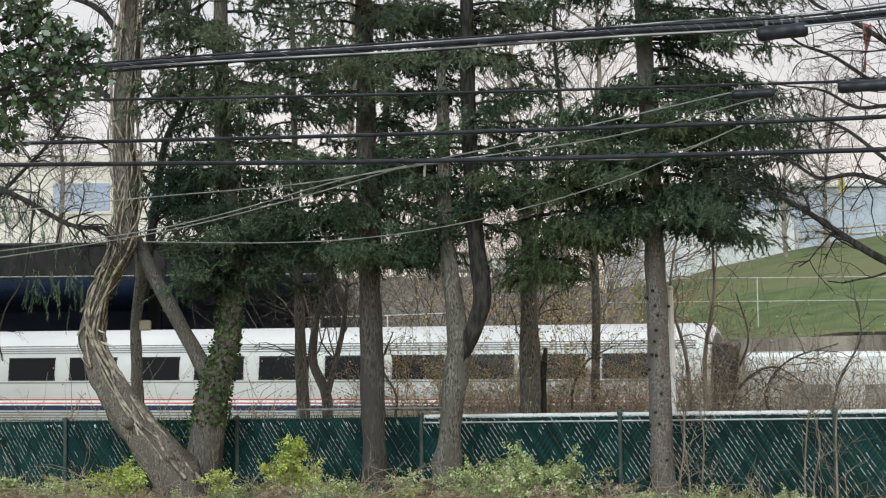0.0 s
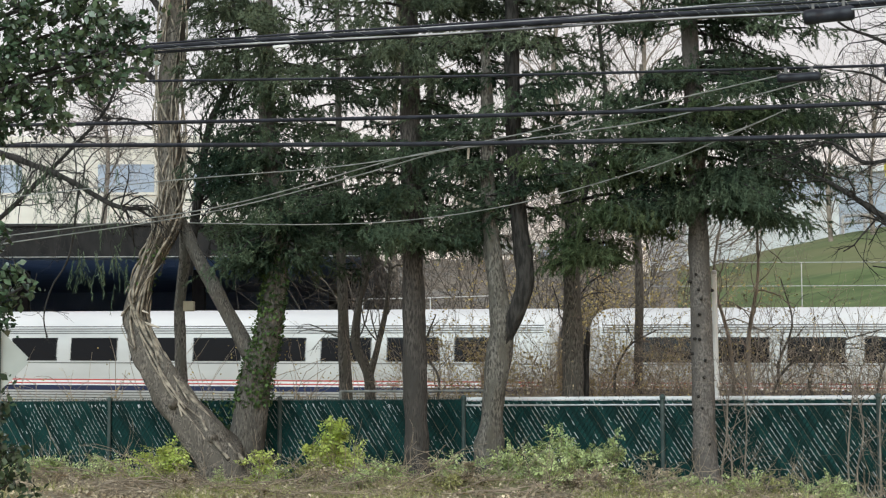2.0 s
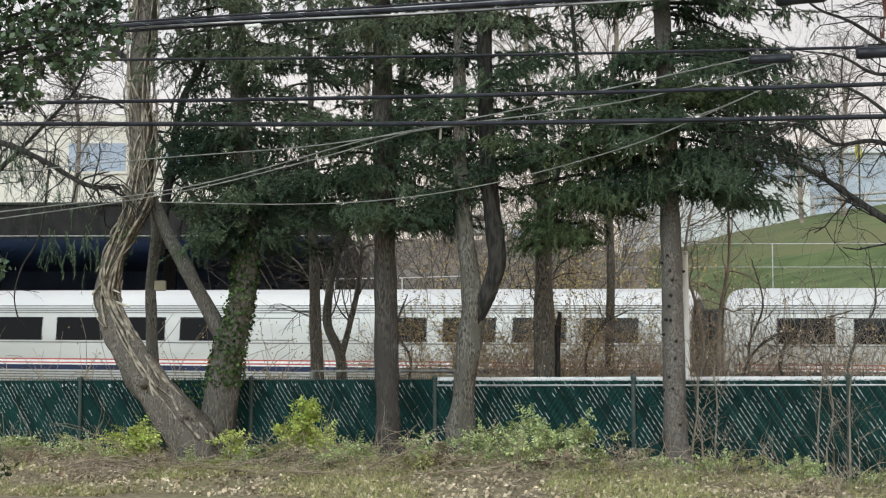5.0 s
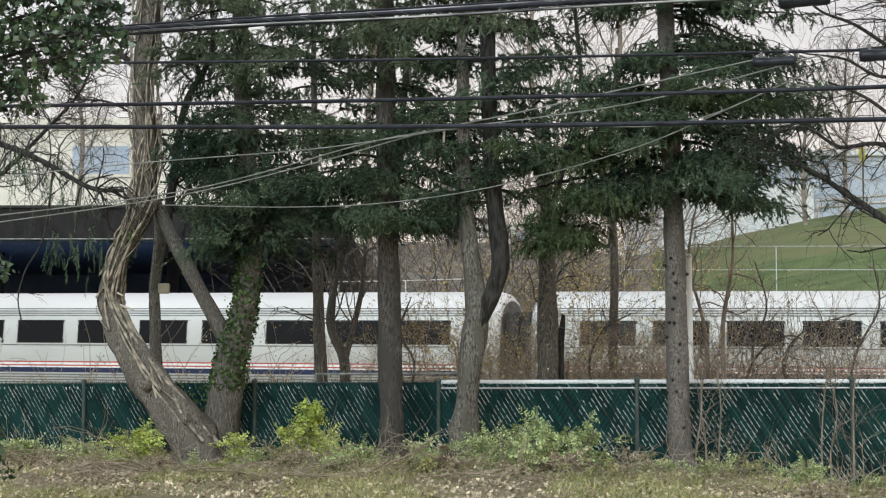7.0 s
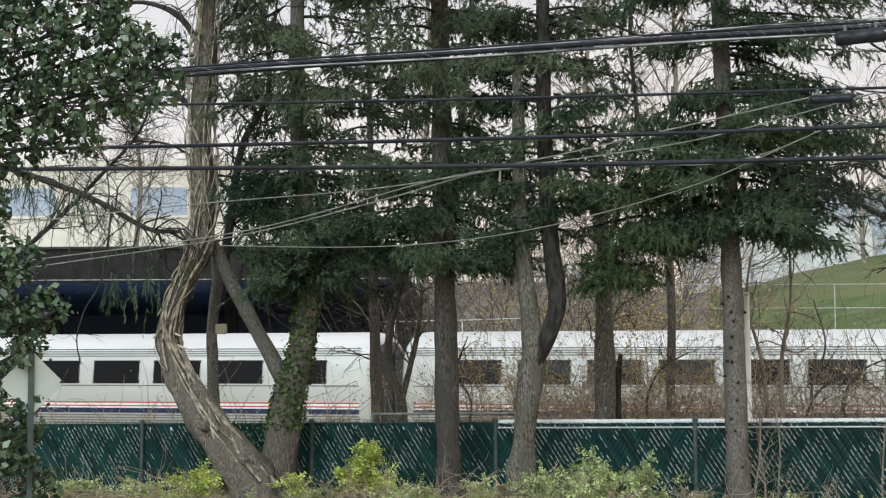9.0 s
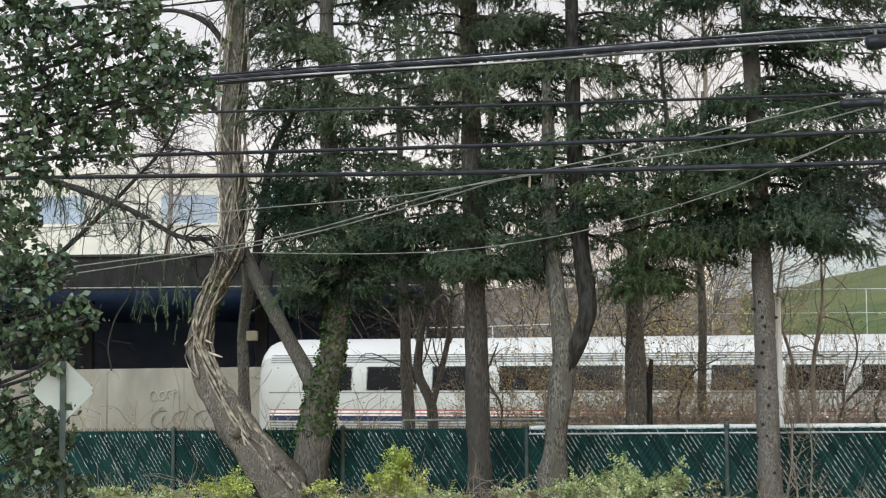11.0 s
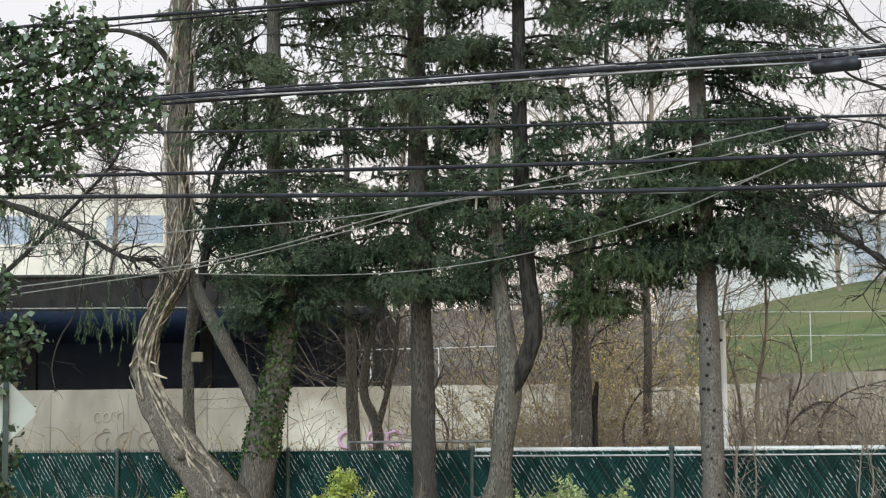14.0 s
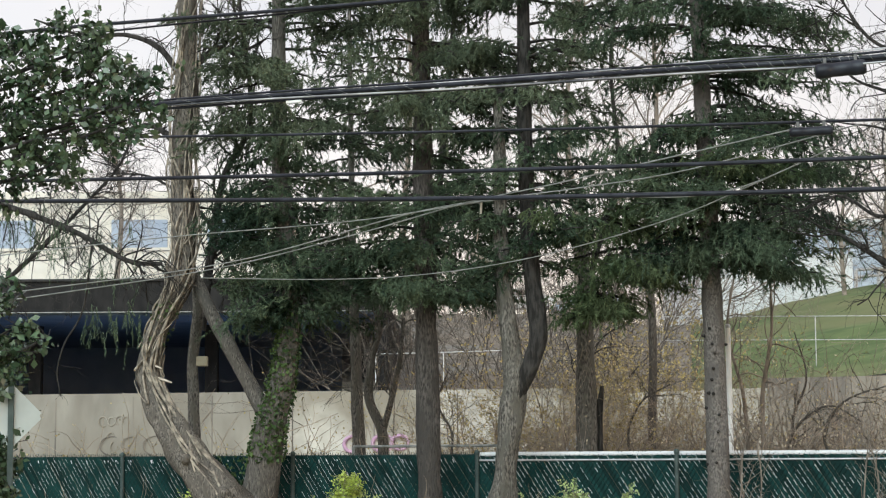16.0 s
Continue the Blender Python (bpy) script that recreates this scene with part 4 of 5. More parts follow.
make_ivy(spline([(-2.916, 29.298, 1.514), (-2.831, 29.261, 2.055), (-2.700, 29.206, 2.543), (-2.579, 29.155, 3.229), (-2.530, 29.133, 3.917)], 60), np.linspace(0.25, 0.14, 60), 2300, t2, 41)
make_ivy(spline([(-4.701, 29.741, 3.262), (-4.519, 29.664, 3.740), (-4.410, 29.618, 4.000)], 30), np.full(30, 0.17), 130, t1, 42)
make_ivy(spline([(-3.552, 29.939, 1.600), (-3.364, 29.864, 1.163), (-3.921, 30.089, 1.380)], 30), np.full(30, 0.20), 260, t2, 43)

# ---- bare limbs at the edges ----


def bare_limb(label, path, r0, r1, seed, twigs, length, gravity, name="bare_tree", depth=2, material=BARK_DARK):
    rng = np.random.default_rng(seed)
    top = tagged(empty(name), label, "tree")
    c = spline(path, 30)
    v, f = tube_arrays(c, np.linspace(r0, r1, 30), 10, 0.1)
    from_arrays("limb", v, f, material, top, "", True)
    tb = Tubes()
    for k in range(twigs):
        i = rng.integers(3, 30)
        h = (c[min(i, 28) + 1] - c[min(i, 28)])
        h = h / np.linalg.norm(h) + rng.normal(size=3) * 0.8
        leafless(tb, c[i], h, length * (0.5 + rng.random()), 0.3 * r1 + 0.25 * (r0 - r1) * rng.random() + 0.002, depth, rng, gravity, 0.4, 4)
    ob = tb.make("twig", material, top)
    ob["kind"] = "stuff"
    return top, c


tuft_rng = np.random.default_rng(58)
cc, dd = [], []
for base, n in (((-3.929, 31.495, 7.491), 70), ((-4.069, 31.552, 6.649), 60), ((-3.679, 31.402, 7.002), 60), ((-3.847, 31.469, 6.070), 40), ((-4.179, 31.589, 7.890), 50), ((-4.236, 31.608, 8.657), 60), ((-3.642, 31.383, 8.417), 60)):
    for k in range(n):
        p = np.array(base) + tuft_rng.normal(size=3) * np.array([0.20, 0.2, 0.18])
        h = tuft_rng.normal(size=3)
        cc.append(np.tile(p, (22, 1)) + h / np.linalg.norm(h) * 0.1 * tuft_rng.random((22, 1)))
        dd.append(np.tile(h / np.linalg.norm(h), (22, 1)))
v, f = blades(np.vstack(cc), np.vstack(dd), 0.08, 0.010, 0, 0.9, tuft_rng)
ob = from_arrays("needle_tuft", v, f, NEEDLE, t2)
ob["kind"] = "stuff"
left, c = bare_limb("bare limb with hanging dry needles beside the vine-wrapped tree", [(-8.659, 30.903, 6.082), (-7.227, 30.313, 5.589), (-5.966, 29.884, 5.087), (-5.119, 29.627, 4.616), (-4.554, 29.487, 4.541)], 0.058, 0.03, 51, 40, 0.7, 0.10)
rng = np.random.default_rng(52)
cc, dd = [], []
for k in range(170):
    p = c[rng.integers(0, 22)] + rng.normal(size=3) * np.array([0.35, 0.3, 0.18]) - np.array([0, 0, 0.1])
    n = 26
    q = np.linspace(0, 1, n)[:, None]
    L = 0.15 + 0.35 * rng.random()
    cc.append(p + np.array([rng.normal() * 0.35, rng.normal() * 0.3, -1]) * L * q)
    dd.append(np.tile([0, 0, -1.0], (n, 1)))
v, f = blades(np.vstack(cc), np.vstack(dd), 0.07, 0.011, 0.3, 0.6, rng)
ob = from_arrays("needle_spray", v, f, NEEDLE, left)
ob["kind"] = "stuff"
rng = np.random.default_rng(53)
cc, dd = [], []
for base in ((-5.360, 29.826, 3.531), (-4.983, 29.669, 3.653), (-5.599, 29.924, 3.626)):
    for k in range(12):
        p = np.array(base) + rng.normal(size=3) * np.array([0.12, 0.15, 0.12]) + np.array([0, 0, 0.15])
        q = np.linspace(0, 1, 24)[:, None]
        cc.append(p + np.array([rng.normal() * 0.25, rng.normal() * 0.2, -1]) * (0.2 + 0.3 * rng.random()) * q)
        dd.append(np.tile([0, 0, -1.0], (24, 1)))
v, f = blades(np.vstack(cc), np.vstack(dd), 0.07, 0.011, 0.2, 0.7, rng)
ob = from_arrays("needle_spray", v, f, NEEDLE, left)
ob["kind"] = "stuff"

bare_limb("bare dark limb of a leafless roadside tree", [(6.719, 23.330, 3.111), (6.009, 23.762, 3.490), (5.528, 24.088, 3.873), (5.162, 24.360, 4.189), (4.873, 24.705, 4.446)], 0.062, 0.02, 54, 13, 0.7, 0.0)
bare_limb("bare spreading limb of a leafless tree", [(7.010, 23.222, 5.316), (6.174, 23.706, 5.607), (5.588, 24.188, 6.125), (5.172, 24.589, 6.422), (4.840, 24.734, 6.898)], 0.035, 0.010, 55, 20, 0.8, 0.0)
bare_limb("thin bare limb of a leafless tree", [(6.991, 23.222, 4.413), (6.282, 23.651, 4.606), (5.679, 24.031, 5.158), (5.248, 24.331, 5.421)], 0.04, 0.012, 56, 14, 0.7, 0.0)
bare_limb("leafless upper limb beside the vine-wrapped tree", [(-4.277, 31.927, 3.667), (-4.091, 31.852, 4.985), (-3.885, 31.769, 6.208), (-3.421, 31.590, 7.224), (-3.634, 31.664, 9.245)], 0.09, 0.03, 57, 60, 0.9, 0.02)
bare_limb("thin leafless tree among the conifers", [(2.366, 35.040, 1.497), (2.443, 35.021, 4.593), (2.959, 34.861, 6.657), (2.871, 34.893, 8.758), (3.083, 34.830, 10.327)], 0.06, 0.025, 58, 44, 1.0, 0.0)
bare_limb("slim leafless sapling at the fence", [(4.653, 29.060, 1.005), (4.604, 29.084, 2.368), (4.763, 29.030, 3.480), (4.737, 29.045, 4.686)], 0.045, 0.012, 59, 20, 0.8, 0.0, material=TWIG)
bare_limb("slim leafless sapling behind the fence", [(4.562, 30.150, 0.983), (4.494, 30.180, 2.397), (4.268, 30.265, 3.470), (4.388, 30.225, 4.363)], 0.04, 0.012, 60, 18, 0.8, 0.0, material=TWIG)
bare_limb("tall leafless tree behind the track", [(4.854, 80.000, 4.655), (5.118, 80.000, 10.816), (4.664, 80.000, 15.602), (5.407, 80.000, 21.644)], 0.20, 0.06, 61, 60, 3.0, 0.0, material=TWIG, depth=3)
bare_limb("tall leafless tree on the bank", [(8.359, 82.000, 5.214), (8.160, 82.000, 11.046), (8.683, 82.000, 15.952), (8.486, 82.000, 22.146)], 0.18, 0.06, 62, 60, 3.0, 0.0, material=TWIG, depth=3)
bare_limb("leafless tree before the cream building", [(-15.708, 88.000, 9.122), (-15.498, 88.000, 13.049), (-16.072, 88.000, 17.003)], 0.14, 0.05, 63, 46, 2.4, 0.0, material=TWIG, depth=3)
bare_limb("leafless tree beside the pale building", [(20.260, 100.000, 9.258), (20.169, 100.000, 13.120), (20.667, 100.000, 16.703)], 0.14, 0.05, 64, 40, 2.4, 0.0, material=TWIG, depth=3)
bare_limb("leafless tree on the grass bank", [(22.480, 100.000, 9.554), (22.390, 100.000, 13.120), (22.909, 100.000, 17.602)], 0.14, 0.05, 65, 40, 2.4, 0.0, material=TWIG, depth=3)
bare_limb("leafless tree behind the conifers", [(-1.981, 80.000, 5.598), (-2.227, 80.000, 10.816), (-1.881, 80.000, 16.083), (-2.009, 80.000, 20.916)], 0.16, 0.05, 66, 50, 2.6, 0.0, material=TWIG, depth=3)

bare_limb("thin dangling bare twig of a leafless tree", [(-5.677, 29.764, 5.029), (-5.833, 29.836, 3.885), (-6.134, 29.964, 3.363), (-6.262, 30.020, 2.923), (-6.198, 29.996, 2.525)], 0.018, 0.009, 67, 4, 0.3, 0.05, depth=1)

bare_limb("fine-twigged leafless tree before the cream building", [(-8.721, 34.979, 4.382), (-7.612, 34.566, 5.273), (-6.741, 34.244, 6.055), (-5.992, 33.967, 6.832), (-5.577, 33.811, 7.925)], 0.05, 0.018, 68, 60, 0.7, 0.0)
bare_limb("fine-twigged leafless branch beside the vine-wrapped tree", [(-3.558, 33.090, 4.232), (-4.077, 33.276, 5.136), (-4.499, 33.427, 5.849), (-5.347, 33.733, 6.493), (-6.098, 34.006, 6.634)], 0.05, 0.012, 69, 50, 0.6, 0.0)

bare_limb("dark crooked limb of a leafless roadside tree", [(7.073, 23.522, 4.100), (6.392, 23.823, 4.344), (5.822, 24.075, 4.589), (5.388, 24.374, 4.589), (5.014, 24.647, 4.880), (4.675, 24.793, 4.826)], 0.042, 0.012, 92, 20, 0.7, 0.0)
bare_limb("dark rising limb of a leafless roadside tree", [(7.110, 23.522, 5.788), (6.489, 23.795, 6.051), (5.856, 24.075, 6.539), (5.359, 24.402, 6.901), (5.052, 24.647, 7.476)], 0.045, 0.014, 93, 28, 0.8, 0.0)
bare_limb("dark drooping limb of a leafless roadside tree", [(7.093, 23.522, 5.012), (6.350, 23.851, 5.417), (5.837, 24.075, 5.452), (5.472, 24.345, 5.715), (5.028, 24.647, 5.840)], 0.035, 0.010, 94, 16, 0.7, 0.0)

for n, pts in enumerate((
        [(4.898, 29.500, 1.168), (5.152, 29.411, 1.945), (5.642, 29.234, 2.286), (6.117, 29.060, 2.026)],
        [(5.786, 29.176, 1.173), (5.555, 29.264, 1.857), (5.884, 29.147, 2.370), (6.601, 28.888, 2.618)],
        [(6.531, 29.445, 1.169), (6.705, 29.388, 2.031), (7.035, 29.275, 2.718), (6.968, 29.303, 3.411)],
        [(5.312, 29.881, 1.163), (5.200, 29.926, 2.039), (5.416, 29.852, 2.740), (5.259, 29.911, 3.448)],
        [(2.852, 30.766, 1.150), (2.726, 30.814, 1.871), (2.948, 30.735, 2.412), (3.385, 30.579, 2.678)],
        [(-0.224, 31.882, 1.134), (-0.084, 31.831, 1.880), (-0.319, 31.916, 2.443), (-0.131, 31.848, 3.004)])):
    bare_limb("crooked dark leafless bush behind the fence", pts, 0.026, 0.010, 400 + n, 12, 0.5, 0.0, name="bush", depth=1, material=BARK)

# faded red cloth caught on a bare limb, creased and twisted
q = np.linspace(0, 1, 14)
v, f = [], []
for i, t in enumerate(q):
    ang = 0.5 + 1.3 * t
    for j, w in enumerate(np.linspace(-1, 1, 7)):
        half = 0.05 + 0.05 * math.sin(math.pi * min(1, t * 1.1 + 0.1))
        v.append((5.93 + 0.06 * (1 - t) + half * w * math.cos(ang), 24.04 + half * w * math.sin(ang) + 0.02 * math.sin(w * 4 + t * 5), 6.52 - 0.62 * t))
f = [(i * 7 + j, i * 7 + j + 1, (i + 1) * 7 + j + 1, (i + 1) * 7 + j) for i in range(13) for j in range(6)]
cloth = from_arrays("cloth", v, f, CLOTH_RED, smooth=True)
cloth.modifiers.new("thickness", "SOLIDIFY").thickness = 0.006
tagged(cloth, "faded red cloth strip caught on a bare limb", "cloth")

# knots on the bare pine trunk
for k in range(16):
    kr = np.random.default_rng(200 + k)
    z = 0.7 + 2.6 * kr.random()
    x, y = trunk_line([(3.627, 26.495, 0.132), (3.589, 26.514, 0.748), (3.560, 26.532, 2.301), (3.544, 26.544, 3.711)])(z)
    a = -math.pi / 2 + kr.normal() * 0.8
    d = np.array([math.cos(a), math.sin(a), 0.1])
    v, f = tube_arrays([np.array([x, y, z]) + d * q for q in (0.10, 0.165, 0.185, 0.19)], [0.026, 0.022, 0.014, 0.001], 7)
    from_arrays("knot", v, f, BARK_DARK, t6, "dark branch knot", True)

# thin pale saplings standing close to the fence
for n, (x0, y, H) in enumerate(((3.98, 26.73, 2.01), (4.13, 26.56, 1.76), (5.44, 25.82, 1.84), (5.53, 25.67, 1.67), (5.74, 25.45, 1.93), (3.82, 26.28, 1.59))):
    rng = np.random.default_rng(70 + n)
    sap = tagged(empty("sapling"), "thin pale leafless sapling against the green fence", "sapling", "saplings against the fence")
    tb = Tubes()
    c = spline([(x0, y, -0.05), (x0 + rng.normal() * 0.04, y, H * 0.35), (x0 + rng.normal() * 0.07, y, H * 0.7), (x0 + rng.normal() * 0.12, y, H)], 16)
    v, f = tube_arrays(c, np.linspace(0.016, 0.007, 16), 7)
    from_arrays("stem", v, f, TWIG, sap, "", True)
    for k in range(9):
        leafless(tb, c[rng.integers(5, 16)], (rng.normal() * 0.6, rng.normal() * 0.4, 0.8), 0.3 + 0.3 * rng.random(), 0.006, 1, rng, 0, 0.3, 4)
    tb.make("twig", TWIG, sap)["kind"] = "stuff"

# ---- broad-leaved evergreen at the roadside, nearer than the cables ----


def make_holly():
    top = empty("evergreen_tree")
    tagged(top, "broad-leaved evergreen with glossy dark green leaves", "tree")
    rng = np.random.default_rng(11)
    sway([(-5.171, 17.500, -0.231), (-5.144, 17.500, 2.062), (-5.059, 17.500, 4.138), (-5.010, 17.500, 6.785)], [0.20, 0.17, 0.14, 0.09], "trunk", BARK, top)
    wood = Tubes()
    cs = []
    blobs = [((-4.25, 17.3, 5.02), 0.55), ((-3.70, 17.2, 5.08), 0.46), ((-3.25, 17.3, 5.06), 0.40), ((-2.92, 17.1, 4.82), 0.32), ((-4.25, 17.4, 4.50), 0.50), ((-3.62, 17.2, 4.55), 0.46),
             ((-3.15, 17.1, 4.58), 0.36), ((-3.70, 17.2, 4.26), 0.26), ((-4.335, 17.3, 4.18), 0.36), ((-4.60, 17.4, 5.45), 0.42), ((-3.35, 17.2, 5.36), 0.22), ((-4.605, 17.4, 3.501), 0.4),
             ((-4.131, 17.200, 2.714), 0.30), ((-3.803, 17.100, 2.631), 0.22), ((-4.536, 17.200, 2.663), 0.45), ((-4.320, 17.200, 1.953), 0.50), ((-4.213, 17.100, 1.600), 0.30), ((-4.356, 17.200, 1.147), 0.55),
             ((-4.098, 17.100, 2.203), 0.16), ((-4.003, 17.100, 1.050), 0.18), ((-4.049, 17.100, 0.801), 0.30), ((-4.289, 17.300, 3.079), 0.3), ((-4.02, 16.55, 2.24), 0.12), ((-3.98, 16.55, 1.70), 0.08), ((-4.05, 16.5, 1.45), 0.24)]
    for c, r in blobs:
        c = np.array(c)
        for k in range(int(46 * (r / 0.5) ** 2)):
            d = rng.normal(size=3)
            p = c + d / np.linalg.norm(d) * r * rng.random() ** 0.4
            h = (p - c) * 0.6 + rng.normal(size=3) * 0.15
            h /= np.linalg.norm(h)
            n = rng.integers(14, 30)
            t = rng.random((n, 1)) * 0.22
            cs.append(p + h * t + rng.normal(size=(n, 3)) * 0.035)
            wood.add([p - h * 0.15, p + h * 0.2], [0.005, 0.002], 3)
        bough = spline([(c[0] - 0.9 - r, 17.5, c[2] - 0.35), c + np.array([-r * 0.5, 0, -0.1]), c + np.array([r * 0.6, 0, 0.05])], 10)
        wood.add(bough, np.linspace(0.024, 0.006, 10), 5)
    v, f = leaf_quads(np.vstack(cs), 0.047, rng, 0.5)
    from_arrays("crown", v, f, HOLLY, top)["kind"] = "stuff"
    wood.make("twig", BARK_DARK, top, "dark thin twigs")["kind"] = "stuff"


make_holly()

# ---- low shrubs in front of the fence ----


def feathered(bases, tips, pairs, size, rng):
    """Leaflets in pairs along each frond from base to tip; returns vertices and quads."""
    n = len(bases)
    d = tips - bases
    length = np.linalg.norm(d, axis=1)[:, None]
    d = d / (length + 1e-9)
    side = np.cross(d, np.array([0, 0, 1.0]) + 0.7 * rng.normal(size=(n, 3)))
    side /= np.linalg.norm(side, axis=1)[:, None] + 1e-9
    up = np.cross(side, d)
    out = []
    for k in range(pairs):
        t = (k + 0.6) / pairs
        root = bases + d * length * t
        for sgn in (-1, 1):
            ax = sgn * side * 0.9 + d * 0.45 + up * 0.35 * rng.normal(size=(n, 1)) + 0.2 * rng.normal(size=(n, 3))
            ax /= np.linalg.norm(ax, axis=1)[:, None]
            cr = np.cross(ax, up)
            cr /= np.linalg.norm(cr, axis=1)[:, None] + 1e-9
            L = size * (0.8 + 0.6 * rng.random((n, 1))) * (1.15 - 0.5 * t)
            mid = root + ax * L * 0.5
            out.append(np.stack([root, mid + cr * L * 0.23 + up * L * 0.08, root + ax * L, mid - cr * L * 0.23 + up * L * 0.08], 1))
    v = np.concatenate(out, 0).reshape(-1, 3)
    return v, np.arange(len(v)).reshape(-1, 4)


def make_shrub(place, width, height, material, label, seed, leaf=0.045, leaves=1400, stems=16):
    rng = np.random.default_rng(seed)
    top = empty("shrub", place)
    tagged(top, label, "shrub", "shrubs along the fence")
    wood, bases, tips = Tubes(), [], []
    per = max(4, leaves // stems // 14)
    for k in range(stems):
        a = rng.random() * 2 * math.pi
        reach = rng.random() ** 0.7
        tip = np.array([math.cos(a) * width * 0.55 * reach, math.sin(a) * width * 0.35 * reach, height * (0.30 + 0.75 * rng.random()) * (1 - 0.35 * reach)])
        p = spline([(tip[0] * 0.15, tip[1] * 0.15, -0.15), (tip[0] * 0.45, tip[1] * 0.5, tip[2] * 0.75), tip], 9)
        wood.add(p, np.linspace(0.008, 0.003, 9), 3)
        for j in range(per):
            q = p[rng.integers(3, 9)]
            h = rng.normal(size=3) * np.array([1, 0.7, 0.35]) + np.array([0, 0, 0.35])
            h *= (0.10 + 0.17 * rng.random()) / np.linalg.norm(h)
            wood.add([q, q + h * 0.6, q + h - np.array([0, 0, 0.02])], [0.003, 0.002, 0.0015], 3)
            bases.append(q)
            tips.append(q + h - np.array([0, 0, 0.02]))
    v, f = feathered(np.array(bases), np.array(tips), 6, leaf * 1.6, rng)
    from_arrays("foliage", v, f, material, top)["kind"] = "stuff"
    wood.make("stem", TWIG, top, "thin brown stems")["kind"] = "stuff"


for place, w, h, material, label, n in (
        ((-5.998, 29.744, 0.211), 1.1, 0.62, SHRUB_GREEN, "low dull green shrub in dry leaves", 900),
        ((-4.950, 29.208, 0.278), 0.95, 0.68, SHRUB, "low yellow-green shrub beside the trunk", 700),
        ((-4.041, 28.822, 0.296), 1.15, 0.80, SHRUB, "yellow-green shrub at the foot of the vine-wrapped tree", 2600),
        ((-2.635, 28.224, 0.282), 0.8, 0.72, SHRUB, "yellowing upright shrub beside the forked tree", 800),
        ((-1.612, 27.691, 0.146), 0.66, 1.22, SHRUB, "tall bright yellow-green shrub before the fence", 3200),
        ((-1.154, 27.397, 0.161), 0.7, 0.6, SHRUB, "low yellow-green shrub on dry leaves", 900),
        ((-0.760, 27.622, 0.230), 0.6, 0.45, SHRUB_GREEN, "small green shrub at the pine's foot", 600),
        ((0.127, 27.146, 0.174), 1.1, 0.62, SHRUB_GREEN, "straggling green shrub on dry leaves", 1100),
        ((0.910, 26.812, 0.192), 1.1, 0.85, SHRUB_GREEN, "green shrub with arching stems", 1700),
        ((1.667, 26.385, 0.176), 1.3, 1.08, SHRUB_GREEN, "arching green shrub against the fence", 2300),
        ((2.317, 26.314, 0.218), 0.9, 0.98, SHRUB_GREEN, "leggy green shrub against the fence", 900),
        ((3.074, 25.886, 0.165), 0.9, 0.42, SHRUB_GREEN, "low green weeds at the pine's foot", 700),
        ((1.95, 25.75, 0.1), 0.9, 0.50, LITTER, "withered shrub with pale tan dead leaves", 1100),
        ((-6.35, 29.9, 0.2), 0.8, 0.62, SHRUB_GREEN, "dull olive shrub in tangled dry stalks", 1200),
        ((0.55, 26.3, 0.2), 0.7, 0.40, LITTER, "low withered weeds with tan leaves", 700),
        ((5.045, 25.147, 0.133), 0.8, 0.32, SHRUB_GREEN, "low weeds at the fence foot", 400)):
    make_shrub((place[0], place[1], 0.19), w * 1.15, h * 0.95, material, label, int(abs(place[0]) * 100), leaves=int(n * 2.4), leaf=0.036, stems=25)

# low straggling weeds spread along the verge
low_rng = np.random.default_rng(77)
for k in range(26):
    x = -6.8 + 13.2 * (k + low_rng.random()) / 26
    d = low_rng.uniform(1.2, 3.6)
    kind = k % 4
    make_shrub((x, fence_y(x) - d, verge(x, d) - 0.04), low_rng.uniform(0.6, 1.1), low_rng.uniform(0.22, 0.42), (SHRUB_GREEN, VERGE_GRASS, LITTER, SHRUB_GREEN)[kind],
               ("low green weeds in dry leaves", "low olive grassy weeds on the verge", "withered tan weeds on the verge", "low green bramble in dry stalks")[kind], 900 + k, 0.03, 900, 14)

# ---- bare brush and saplings between fence and track ----


def make_brush(name, label, u0, u1, d0, d1, h0, h1, count, material, seed, depth=2, leaf=None, leaf_n=0, leaf_size=0.032, lean=0.35, thick=1.0):
    """Thickets of bare stems; d is the distance behind the fence."""
    rng = np.random.default_rng(seed)
    top = empty(name)
    tagged(top, label, "brush", kind="stuff")
    tubes = Tubes()
    tips = []
    for k in range(count):
        u = u0 + (u1 - u0) * rng.random()
        y = FENCE_AT / (1 + FENCE_SLOPE * u) + d0 + (d1 - d0) * rng.random()
        h = h0 + (h1 - h0) * rng.random()
        leafless(tubes, (u * y, y, -0.05), (rng.normal() * lean, rng.normal() * lean * 0.5, 1), h, (0.010 + 0.006 * rng.random()) * thick, depth, rng, 0.0, 0.30, 4)
    tubes.make("stems", material, top)
    if leaf:
        pool = np.vstack(tubes.v)
        pool = pool[pool[:, 2] > h0 * 0.45]
        c = pool[rng.integers(0, len(pool), leaf_n)] + rng.normal(size=(leaf_n, 3)) * 0.05
        v, f = leaf_quads(c, leaf_size, rng, 0.4, 1.4)
        from_arrays("leaves", v, f, leaf, top)


